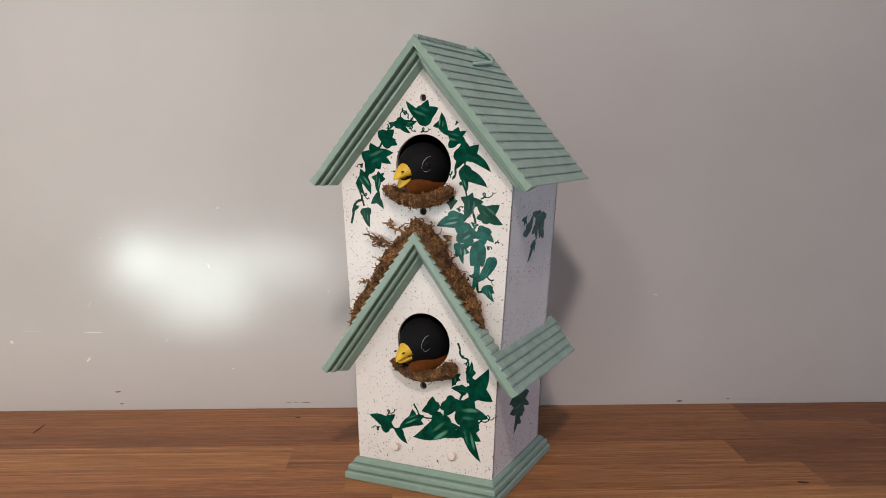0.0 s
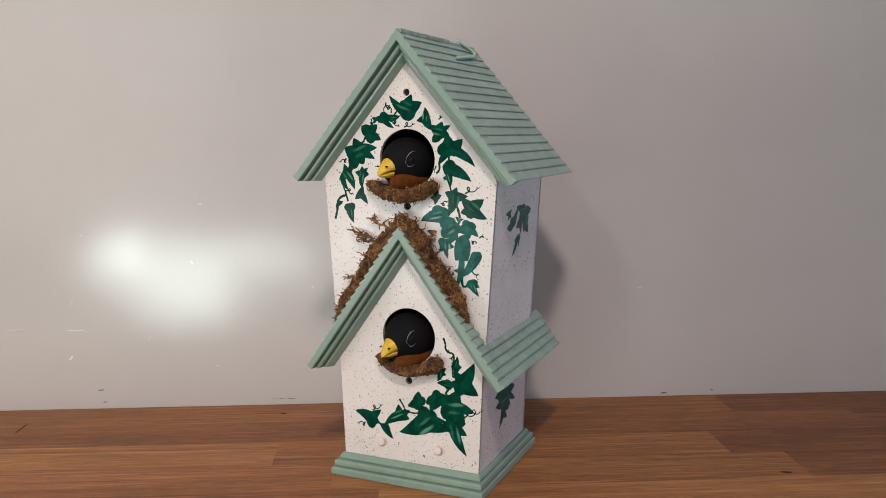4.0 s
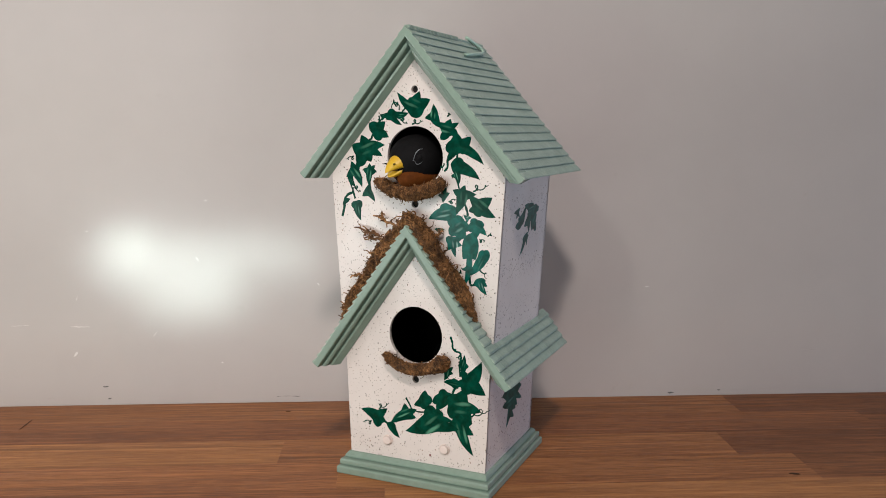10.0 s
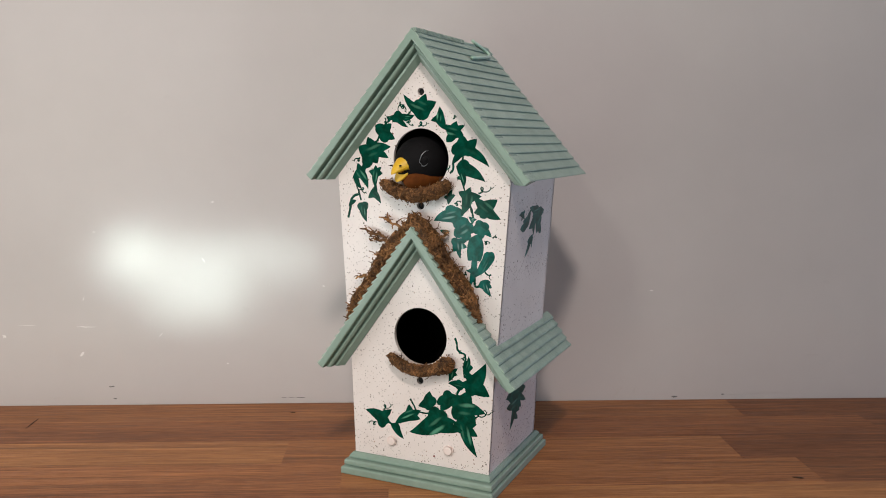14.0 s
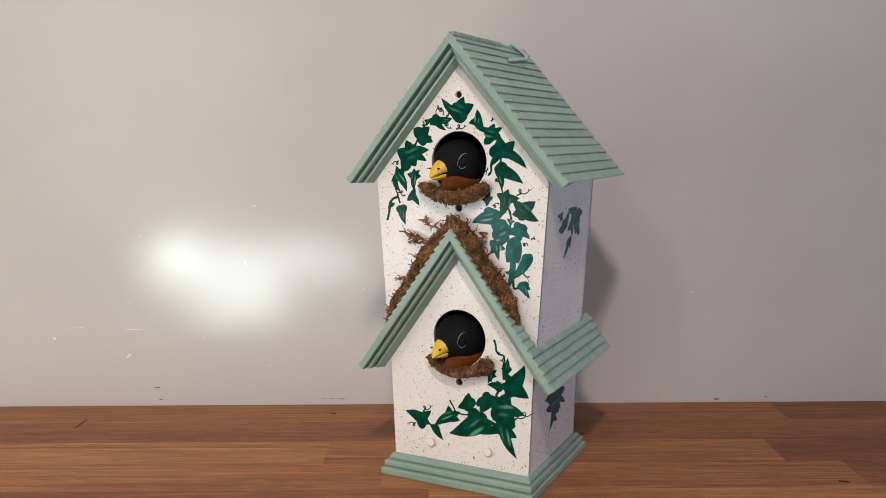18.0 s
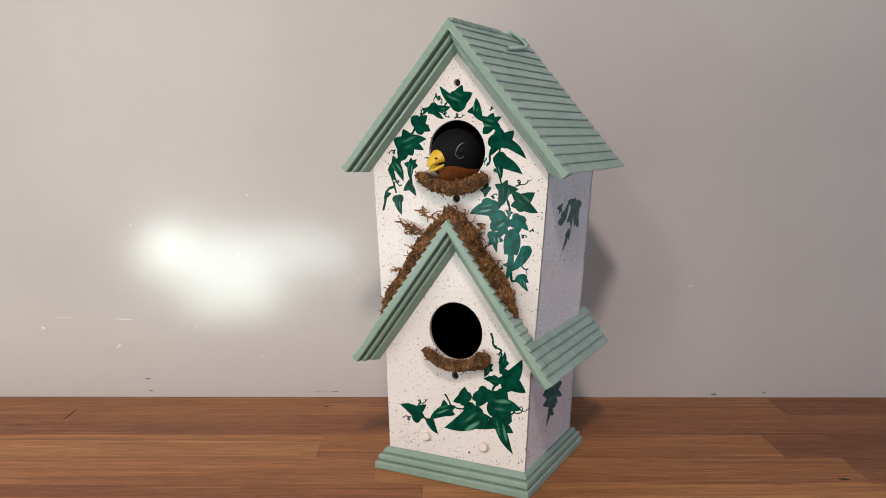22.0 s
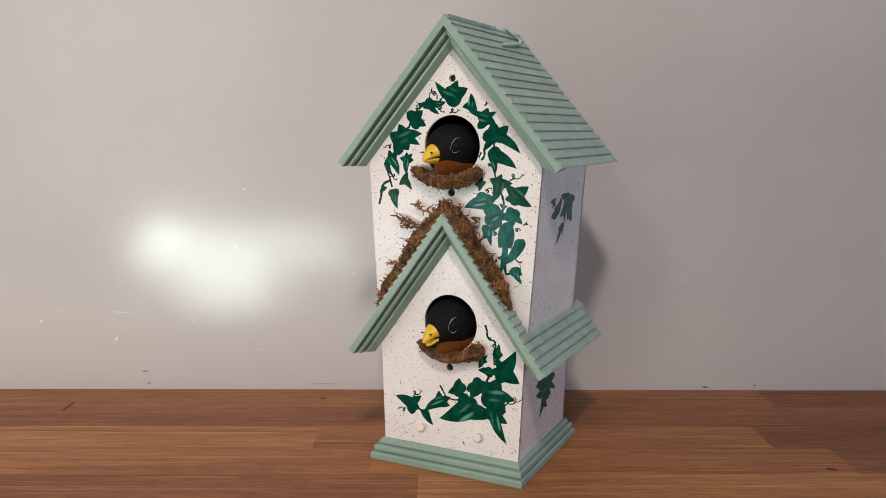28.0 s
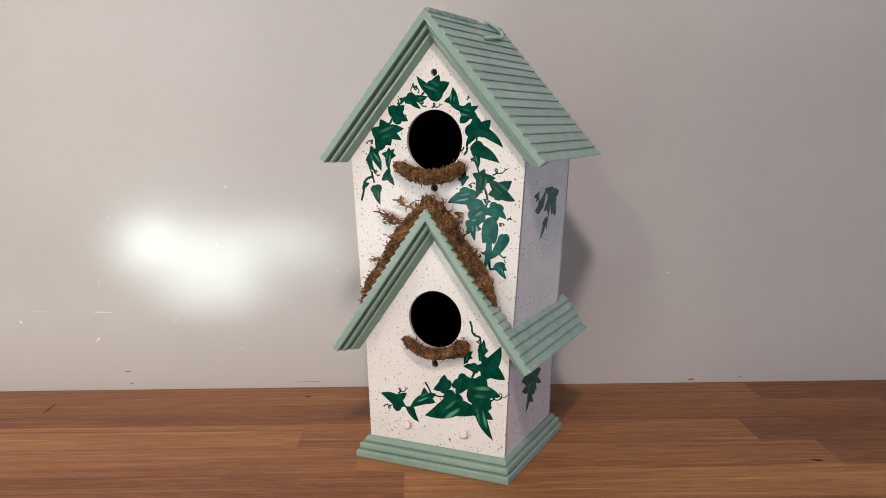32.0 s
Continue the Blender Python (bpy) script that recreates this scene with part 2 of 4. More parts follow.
nt.links.new(mix(nt, 1.0, paint.links[0].from_socket, tint, "MULTIPLY"), paint)
# moss brown darkened to give the shaded gaps between fibres
M_CORE_SHADE = mottled("moss_core_shade", (0.02, 0.009, 0.003), (0.07, 0.030, 0.010), 140, 0.9, 300, 0.002)
M_BIRD = mottled("black_feather_flock", (0.0028, 0.0028, 0.0032), (0.0065, 0.0065, 0.0075), 60, 0.75, 260, 0.0008)
M_BIRD.node_tree.nodes["Principled BSDF"].inputs["Specular IOR Level"].default_value = 0.13
M_BREAST = mottled("rust_breast_flock", (0.080, 0.023, 0.004), (0.165, 0.048, 0.008), 60, 0.75, 260, 0.0008)
M_BREAST.node_tree.nodes["Principled BSDF"].inputs["Specular IOR Level"].default_value = 0.1
M_BEAK = mottled("yellow_beak_plastic", (0.62, 0.36, 0.015), (0.74, 0.47, 0.03), 90, 0.45)
M_MOUTH = mottled("beak_inside", (0.2, 0.08, 0.01), (0.3, 0.13, 0.02), 90, 0.6)
M_EYE = mottled("black_eye_gloss", (0.002, 0.002, 0.0025), (0.004, 0.004, 0.005), 60, 0.5)
M_EYE.node_tree.nodes["Principled BSDF"].inputs["Specular IOR Level"].default_value = 0.15
M_EYE_RING = mottled("pale_eye_ring_paint", (0.09, 0.11, 0.125), (0.34, 0.37, 0.40), 260, 0.5)
M_SCUFF = mottled("dark_scuff", (0.06, 0.058, 0.055), (0.26, 0.25, 0.24), 500, 0.7)
M_GOUGE = mottled("dark_wood_gouge", (0.02, 0.008, 0.004), (0.06, 0.024, 0.010), 300, 0.7)
M_FAINT = mottled("faint_scuff", (0.43, 0.40, 0.385), (0.53, 0.495, 0.478), 700, 0.4)
M_CHIP = mottled("white_chip", (0.66, 0.64, 0.62), (0.78, 0.76, 0.74), 300, 0.5)
M_FLOOR = mottled("grey_floor", (0.16, 0.15, 0.14), (0.24, 0.23, 0.21), 3, 0.6)
M_PLASTER = mottled("room_plaster", (0.24, 0.235, 0.225), (0.30, 0.292, 0.28), 2, 0.85)
M_CABINET = mottled("cabinet_paint", (0.5, 0.5, 0.49), (0.56, 0.56, 0.55), 3, 0.5)
STAVES = [
    wood("stave_red", (0.242, 0.089, 0.031), (0.396, 0.166, 0.064)),
    wood("stave_dark", (0.182, 0.064, 0.022), (0.314, 0.123, 0.046)),
    wood("stave_tan", (0.286, 0.116, 0.039), (0.440, 0.198, 0.072)),
    wood("stave_brown", (0.237, 0.090, 0.031), (0.380, 0.161, 0.059)),
    wood("stave_curly", (0.165, 0.061, 0.021), (0.297, 0.118, 0.045), 3.0),
    wood("stave_umber", (0.156, 0.056, 0.020), (0.280, 0.107, 0.040)),
]


def painted_wall():
    """Satin grey-white lacquered wall panel with faint dirt and slight waviness."""
    m, nt, bsdf = material("satin_wall_paint", 0.24)
    bsdf.inputs["Specular IOR Level"].default_value = 0.7
    v = coords(nt)
    big, fine = noise_tex(nt, v, 2.5, 4), noise_tex(nt, v, 30, 4)
    c = mix(nt, 0.4, big.outputs["Fac"], fine.outputs["Fac"])
    col = ramp(nt, c, [(0.25, (0.522, 0.494, 0.481)), (0.75, (0.569, 0.537, 0.523))])
    dirt = noise_tex(nt, coords(nt, (1, 1, 1.4)), 42, 3, 0.4)
    spots = ramp(nt, dirt.outputs["Fac"], [(0.74, (0, 0, 0)), (0.86, (0.12, 0.12, 0.12))])
    nt.links.new(mix(nt, spots, col, (0.3, 0.28, 0.26)), bsdf.inputs["Base Color"])
    nt.links.new(ramp(nt, fine.outputs["Fac"], [(0.2, (0.16, 0.16, 0.16)), (0.8, (0.18, 0.18, 0.18))]), bsdf.inputs["Roughness"])
    bump(nt, bsdf, noise_tex(nt, v, 7, 1).outputs["Fac"], 0.12, 0.004)
    return m


M_WALL = painted_wall()

# ---------------------------------------------------------------- mesh helpers
U = 0.06  # half the width of the birdhouse's plinth, in metres


def part(name, bm, mat, parent=None, label="", scale=U, smooth=False):
    """Links a bmesh, drawn in units of U, as one mesh object under its thing."""
    bmesh.ops.scale(bm, vec=(scale,) * 3, verts=bm.verts)
    bmesh.ops.recalc_face_normals(bm, faces=bm.faces)
    me = bpy.data.meshes.new(name)
    bm.to_mesh(me)
    bm.free()
    me.materials.append(mat)
    if smooth:
        me.polygons.foreach_set("use_smooth", [True] * len(me.polygons))
    ob = new(name, me)
    ob.parent = parent
    return tagged(ob, label)


def thing(name, m, label, category, group="", kind=""):
    ob = new(name)
    ob.empty_display_size = 0.02
    ob.matrix_world = m
    return tagged(ob, label, category, group, kind)


def box(bm, x0, x1, y0, y1, z0, z1):
    v = [bm.verts.new(p) for p in ((x0, y0, z0), (x1, y0, z0), (x1, y1, z0), (x0, y1, z0), (x0, y0, z1), (x1, y0, z1), (x1, y1, z1), (x0, y1, z1))]
    for f in ((0, 3, 2, 1), (4, 5, 6, 7), (0, 1, 5, 4), (1, 2, 6, 5), (2, 3, 7, 6), (3, 0, 4, 7)):
        bm.faces.new([v[i] for i in f])
    return bm


def loft(bm, loops, closed=True, caps=True):
    """Skins a row of vertex loops of equal length."""
    rows = [[bm.verts.new(p) for p in loop] for loop in loops]
    n = len(rows[0])
    for a, b in zip(rows, rows[1:]):
        for i in range(n if closed else n - 1):
            j = (i + 1) % n
            bm.faces.new((a[i], a[j], b[j], b[i]))
    if caps:
        bm.faces.new(rows[0])
        bm.faces.new(rows[-1][::-1])
    return bm


def plate(outline, holes, to3d, depth):
    """A flat plate with openings through it: outline and holes as 2D loops, to3d(a, b, d) places a point at depth d."""
    bm = bmesh.new()
    if not holes:
        vs = [bm.verts.new(to3d(a, b, 0)) for a, b in outline]
        for tri in geometry.tessellate_polygon([[Vector((a, b, 0)) for a, b in outline]]):
            if len(set(tri)) == 3:
                bm.faces.new([vs[i] for i in tri])
    edges = []
    for loop in [outline, *holes] if holes else []:
        vs = [bm.verts.new(to3d(a, b, 0)) for a, b in loop]
        edges += [bm.edges.new((vs[i], vs[(i + 1) % len(vs)])) for i in range(len(vs))]
    if holes:
        bmesh.ops.triangle_fill(bm, use_beauty=True, edges=edges)
    if depth:
        front = bm.faces[:]
        made = bmesh.ops.extrude_face_region(bm, geom=front, use_keep_orig=True)
        d = Vector(to3d(0, 0, depth)) - Vector(to3d(0, 0, 0))
        bmesh.ops.translate(bm, vec=d, verts=[g for g in made["geom"] if isinstance(g, bmesh.types.BMVert)])
    return bm


def ring(cx, cz, r, n=48):
    return [(cx + r * math.cos(math.tau * i / n), cz + r * math.sin(math.tau * i / n)) for i in range(n)]


def tube(bm, points, radii, sides=6):
    """A round tube along a row of points."""
    pts = [Vector(p) for p in points]
    loops, up = [], Vector((0.31, 0.17, 0.93))
    for i, p in enumerate(pts):
        d = (pts[min(i + 1, len(pts) - 1)] - pts[max(i - 1, 0)]).normalized()
        a = d.cross(up)
        a = a.normalized() if a.length > 1e-4 else d.orthogonal().normalized()
        b = d.cross(a)
        r = radii[i] if isinstance(radii, (list, tuple)) else radii
        loops.append([p + r * (math.cos(math.tau * k / sides) * a + math.sin(math.tau * k / sides) * b) for k in range(sides)])
    return loft(bm, loops)


def ball(bm, centre, r, seg=24, rings=14):
    m = Matrix.Translation(centre) @ Matrix.Diagonal((*r, 1))
    return bmesh.ops.create_uvsphere(bm, u_segments=seg, v_segments=rings, radius=1, matrix=m)["verts"]


# ---------------------------------------------------------------- the room
WALL_Y = 0.1862
wall_back = part("wall_north", box(bmesh.new(), -2.0, 2.0, WALL_Y, WALL_Y + 0.1, -0.9, 1.5), M_WALL, None, scale=1)
tagged(wall_back, "satin grey-white painted wall with scuffs and chips", "wall", kind="structure")
for nm, b in (("wall_south", (-2.0, 2.0, -2.6, -2.5, -0.9, 1.5)), ("wall_west", (-2.1, -2.0, -2.6, 0.28, -0.9, 1.5)), ("wall_east", (2.0, 2.1, -2.6, 0.28, -0.9, 1.5))):
    tagged(part(nm, box(bmesh.new(), *b), M_PLASTER, None, scale=1), "plain pale plastered room wall", "wall", kind="structure")
tagged(part("ceiling", box(bmesh.new(), -2.1, 2.1, -2.6, 0.28, 1.5, 1.6), M_PLASTER, None, scale=1), "plain pale ceiling", "ceiling", kind="structure")
tagged(part("floor", box(bmesh.new(), -2.1, 2.1, -2.6, 0.28, -1.0, -0.9), M_FLOOR, None, scale=1), "plain grey floor", "floor", kind="structure")
tagged(part("base_cabinet", box(bmesh.new(), -1.6, 1.6, -0.135, WALL_Y - 0.002, -0.899, -0.0402), M_CABINET, None, scale=1), "plain painted base cabinet below the worktop", "cabinet")


def wall_mark(name, x0, z0, x1, z1, w, mat):
    """A thin irregular scratch or chip on the wall."""
    a, b = Vector((x0, 0, z0)), Vector((x1, 0, z1))
    d = (b - a).normalized()
    n = Vector((-d.z, 0, d.x))
    k = 7
    top = [a.lerp(b, i / k) + n * w * (0.25 + 0.75 * random.random()) * math.sin(math.pi * (i + 0.6) / (k + 1.2)) for i in range(k + 1)]
    low = [a.lerp(b, i / k) - n * w * (0.25 + 0.75 * random.random()) * math.sin(math.pi * (i + 0.6) / (k + 1.2)) for i in range(k + 1)]
    loop = [(p.x, p.z) for p in top + low[::-1]]
    bm = plate(loop, [], lambda u, v, e: (u, WALL_Y - 0.0004 + e, v), 0.0003)
    return part(name, bm, mat, wall_back, scale=1)


for m in ((-0.2819, 0.0172, -0.2767, 0.0175, 0.0010), (-0.2783, 0.0055, -0.2746, 0.0060, 0.0007), (-0.1236, 0.0052, -0.1189, 0.0054, 0.0003), (-0.1170, 0.0054, -0.1109, 0.0056, 0.0003), (-0.1092, 0.0053, -0.1014, 0.0052, 0.0005), (0.2483, 0.0027, 0.2541, 0.0029, 0.0012),
          (0.2966, 0.0048, 0.2998, 0.0045, 0.0008)):
    wall_mark("scuff_mark", *m, M_SCUFF)
for m in ((0.3020, 0.0042, 0.3275, 0.0047, 0.0003), (0.3248, 0.0047, 0.3594, 0.0063, 0.0003), (0.3771, 0.0429, 0.3976, 0.0439, 0.0004), (0.2512, 0.3246, 0.2542, 0.3246, 0.0008), (-0.1313, 0.1101, -0.1330, 0.1137, 0.0005),
          (-0.1297, 0.1575, -0.1277, 0.1554, 0.0004), (-0.1181, 0.1492, -0.1166, 0.1482, 0.0006), (-0.2148, 0.2484, -0.2128, 0.2484, 0.0006), (-0.3234, 0.1688, -0.3208, 0.1688, 0.0008), (-0.1698, 0.1378, -0.1672, 0.1368, 0.0005),
          (-0.2320, 0.0980, -0.2304, 0.0975, 0.0006), (-0.1222, 0.0213, -0.1212, 0.0213, 0.0006), (-0.1988, 0.0543, -0.1973, 0.0543, 0.0005),
          (0.2280, 0.1942, 0.2295, 0.1942, 0.0006), (0.3401, 0.1772, 0.3417, 0.1767, 0.0005), (0.3235, 0.1550, 0.3266, 0.1539, 0.0006),
          (0.3294, 0.1435, 0.3310, 0.1430, 0.0006), (0.2962, 0.1062, 0.2993, 0.1062, 0.0008), (0.3255, 0.1056, 0.3276, 0.1051, 0.0007), (0.2206, 0.0780, 0.2227, 0.0775, 0.0007),
          (0.3732, 0.0063, 0.3759, 0.0063, 0.0008), (0.2104, 0.0060, 0.2133, 0.0126, 0.0003), (0.1919, 0.0022, 0.2005, 0.0137, 0.0004), (0.3691, 0.1912, 0.3740, 0.1948, 0.0007), (-0.3333, 0.0069, -0.3271, 0.0069, 0.0007), (-0.1194, 0.1853, -0.1184, 0.1848, 0.0005)):
    wall_mark("faint_mark", *m, M_FAINT)
for m in ((-0.3077, 0.0742, -0.2906, 0.0737, 0.0008), (-0.3750, 0.0668, -0.3720, 0.0642, 0.0020), (-0.3066, 0.0464, -0.3027, 0.0502, 0.0017), (-0.1835, 0.1888, -0.1805, 0.1893, 0.0009), (-0.0837, 0.1121, -0.0816, 0.1106, 0.0009),
          (-0.1929, 0.1378, -0.1904, 0.1336, 0.0005), (-0.2339, 0.0645, -0.2311, 0.0678, 0.0005), (-0.3017, 0.0980, -0.2999, 0.1028, 0.0004), (0.2225, 0.1067, 0.2267, 0.1062, 0.0006), (-0.3604, 0.0753, -0.3449, 0.0758, 0.0003),
          (-0.2896, 0.1616, -0.2876, 0.1616, 0.0005), (-0.1732, 0.0387, -0.1711, 0.0382, 0.0005)):
    wall_mark("paint_chip", *m, M_CHIP)

# ---------------------------------------------------------------- worktop of hardwood staves
worktop = part("worktop", box(bmesh.new(), -1.6, 1.6, -0.161, WALL_Y - 0.001, -0.04, -0.012), STAVES[3], None, scale=1)
tagged(worktop, "oiled butcher-block worktop of brown hardwood staves", "worktop", kind="structure")
PITCH = 0.0490
ROWS = [
    ((0.30, 3), (-0.9, 3), (1.2, 5)),
    ((-0.75, 0), (0.405, 1), (1.1, 5)),
    ((-0.103, 2), (0.2575, 3), (0.9, 5)),
    ((-0.055, 0), (0.300, 3), (0.86, 4)),
    ((-0.33, 0), (-0.02, 1), (0.56, 2)),
    ((-0.5, 2), (0.12, 3), (0.7, 0)),
    ((-0.2, 0), (0.3, 2), (0.8, 3)),
    ((-0.6, 3), (0.05, 1), (0.5, 0)),
]


def stave(x0, x1, y0, y1, mat):
    """One bevelled stave of the worktop."""
    b, g = 0.00006, 0.00001
    x0, x1, y0, y1 = x0 + g, x1 - g, y0 + g, y1 - g
    loops = [[(x0, y0, -0.012), (x1, y0, -0.012), (x1, y1, -0.012), (x0, y1, -0.012)],
             [(x0, y0, -b), (x1, y0, -b), (x1, y1, -b), (x0, y1, -b)],
             [(x0 + b, y0 + b, 0), (x1 - b, y0 + b, 0), (x1 - b, y1 - b, 0), (x0 + b, y1 - b, 0)]]
    return part("stave", loft(bmesh.new(), loops), mat, worktop, scale=1)


for r in range(7):
    y1 = WALL_Y - 0.001 - PITCH * r
    x = -1.6
    for end, kind in sorted(ROWS[r % len(ROWS)]):
        stave(x, end, y1 - PITCH, y1, STAVES[kind])
        x = end
    stave(x, 1.6, y1 - PITCH, y1, STAVES[(r * 2 + 1) % 4])

for nm, x0, y0, x1, y1, w in (("worktop_scratch", -0.331, 0.123, -0.3306, 0.147, 0.0004), ("worktop_knot", 0.279, -0.001, 0.287, -0.0032, 0.0014), ("worktop_nick", -0.1115, 0.158, -0.107, 0.158, 0.0008)):
    a, b = Vector((x0, y0)), Vector((x1, y1))
    n = Vector((-(b - a).y, (b - a).x)).normalized()
    up = [a.lerp(b, i / 6) + n * w * math.sin(math.pi * (i + 0.3) / 6.6) for i in range(7)]
    dn = [a.lerp(b, i / 6) - n * w * math.sin(math.pi * (i + 0.3) / 6.6) for i in range(7)]
    part(nm, plate([(p.x, p.y) for p in up + dn[::-1]], [], lambda u, v, e: (u, v, 0.0004 - e), 0.0003), M_GOUGE, worktop, scale=1)

# wall and worktop run a touch askew to the plan
ASKEW = pose(0, WALL_Y, 0, 0, 0, -0.74) @ pose(0, -WALL_Y, 0)
wall_back.matrix_world = ASKEW
worktop.matrix_world = ASKEW

# ---------------------------------------------------------------- the birdhouse
HOUSE = pose(0, 0, 0, 0, 0, -28.05)
house = thing("birdhouse", HOUSE, "two-storey white speckled toy birdhouse with sage-green shingled roofs", "birdhouse")
DEPTH = 1.66
WALL = 0.045
ROOF_UP = dict(apex=5.337, tip=1.40, eave=3.684, front=-0.240, back=2.02, rows=17)
ROOF_LOW = dict(apex=3.130, tip=1.273, eave=1.385, front=-0.247, back=1.98, rows=20)
HOLE_UP, HOLE_LOW = (0, 3.893, 0.353), (0, 1.805, 0.344)
SIDE = [(0.891, 0.22), (0.940, 1.44), (0.982, 1.83), (1.102, 3.65)]


def slope(roof, s, n):
    """A point of a right-hand roof slope: s down the slope, n below its surface."""
    al = math.atan2(roof["apex"] - roof["eave"], roof["tip"])
    return s * math.cos(al) - n * math.sin(al), roof["apex"] - s * math.sin(al) - n * math.cos(al)


def span(roof, n):
    """Where the slope begins at the ridge's mitre and ends at the level cut of the eave."""
    al = math.atan2(roof["apex"] - roof["eave"], roof["tip"])
    return n * math.tan(al), (roof["apex"] - roof["eave"] - n * math.cos(al)) / math.sin(al)


# plinth: stepped moulding round the body
bm = bmesh.new()
loops = []
for k, z in ((0.96, 0.0005), (1.04, 0.004), (1.06, 0.014), (1.055, 0.070), (1.03, 0.082), (0.99, 0.089), (0.93, 0.092), (0.68, 0.093), (0.66, 0.097), (0.67, 0.102), (0.78, 0.106), (0.815, 0.116), (0.81, 0.150), (0.79, 0.163),
             (0.75, 0.172), (0.69, 0.175), (0.36, 0.176), (0.34, 0.180), (0.36, 0.184), (0.44, 0.188), (0.455, 0.197), (0.41, 0.215), (0.34, 0.228), (0.24, 0.240), (0.2, 0.247), (-0.3, 0.25)):
    ox, oy = 0.109 * k, 0.163 * k
    loops.append([(-0.891 - ox, -oy, z), (0.891 + ox, -oy, z), (0.891 + ox, DEPTH + oy, z), (-0.891 - ox, DEPTH + oy, z)])
part("plinth", loft(bm, loops), M_GREEN, house, "sage-green moulded plinth")

# front wall, with its two round doorways and three screw holes
top = slope(ROOF_UP, 0.0, 0.0)[1] - 0.30
right = SIDE + [(1.09, 3.70)]
outline = [(-x, z) for x, z in right[::-1]] + right + [(0.02, top), (-0.02, top)]
holes = [ring(*HOLE_UP), ring(*HOLE_LOW), ring(0, 4.658, 0.042, 16), ring(0, 3.358, 0.046, 16), ring(0, 1.268, 0.044, 16)]
front_wall = part("front_wall", plate(outline, holes, lambda a, b, e: (a, e, b), WALL), M_WHITE, house)
part("back_wall", plate(outline, [], lambda a, b, e: (a, DEPTH - WALL + e, b), WALL), M_WHITE, house)
for sgn in (-1, 1):
    bm = bmesh.new()
    loops = [[(sgn * (x - WALL), WALL, z), (sgn * x, 0.0, z), (sgn * x, DEPTH, z), (sgn * (x - WALL), DEPTH - WALL, z)] for x, z in SIDE]
    part("side_wall", loft(bm, loops), M_WHITE, house)

# added near-black sheets inside, their colour stands in for shade, with a floor between the storeys
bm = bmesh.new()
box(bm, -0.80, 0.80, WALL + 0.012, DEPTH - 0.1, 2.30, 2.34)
part("inner_floor", bm, M_HOLLOW_SHADE, house)
part("inner_floor", box(bmesh.new(), -0.80, 0.80, WALL + 0.012, DEPTH - 0.1, 0.30, 0.34), M_HOLLOW_SHADE, house)
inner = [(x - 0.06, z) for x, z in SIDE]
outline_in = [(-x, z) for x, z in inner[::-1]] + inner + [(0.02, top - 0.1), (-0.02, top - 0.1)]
part("shade_lining", plate(outline_in, [ring(HOLE_UP[0], HOLE_UP[1], HOLE_UP[2] + 0.01), ring(HOLE_LOW[0], HOLE_LOW[1], HOLE_LOW[2] + 0.01)], lambda a, b, e: (a, WALL + 0.003 + e, b), 0.006), M_HOLLOW_SHADE, house)
part("shade_lining", plate(outline_in, [], lambda a, b, e: (a, DEPTH - 0.09 + e, b), 0.02), M_HOLLOW_SHADE, house)
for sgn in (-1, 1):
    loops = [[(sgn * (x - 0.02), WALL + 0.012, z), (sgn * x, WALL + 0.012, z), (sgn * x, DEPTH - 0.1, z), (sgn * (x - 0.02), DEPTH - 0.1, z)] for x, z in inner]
    part("shade_lining", loft(bmesh.new(), loops), M_HOLLOW_SHADE, house)


# added sheets under the roof, shade in their colour, close the hollow to light
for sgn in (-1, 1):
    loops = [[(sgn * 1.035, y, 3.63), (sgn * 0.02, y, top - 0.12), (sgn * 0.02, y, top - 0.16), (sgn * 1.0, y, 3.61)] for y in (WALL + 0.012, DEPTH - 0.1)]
    part("shade_lining", loft(bmesh.new(), loops), M_HOLLOW_SHADE, house)


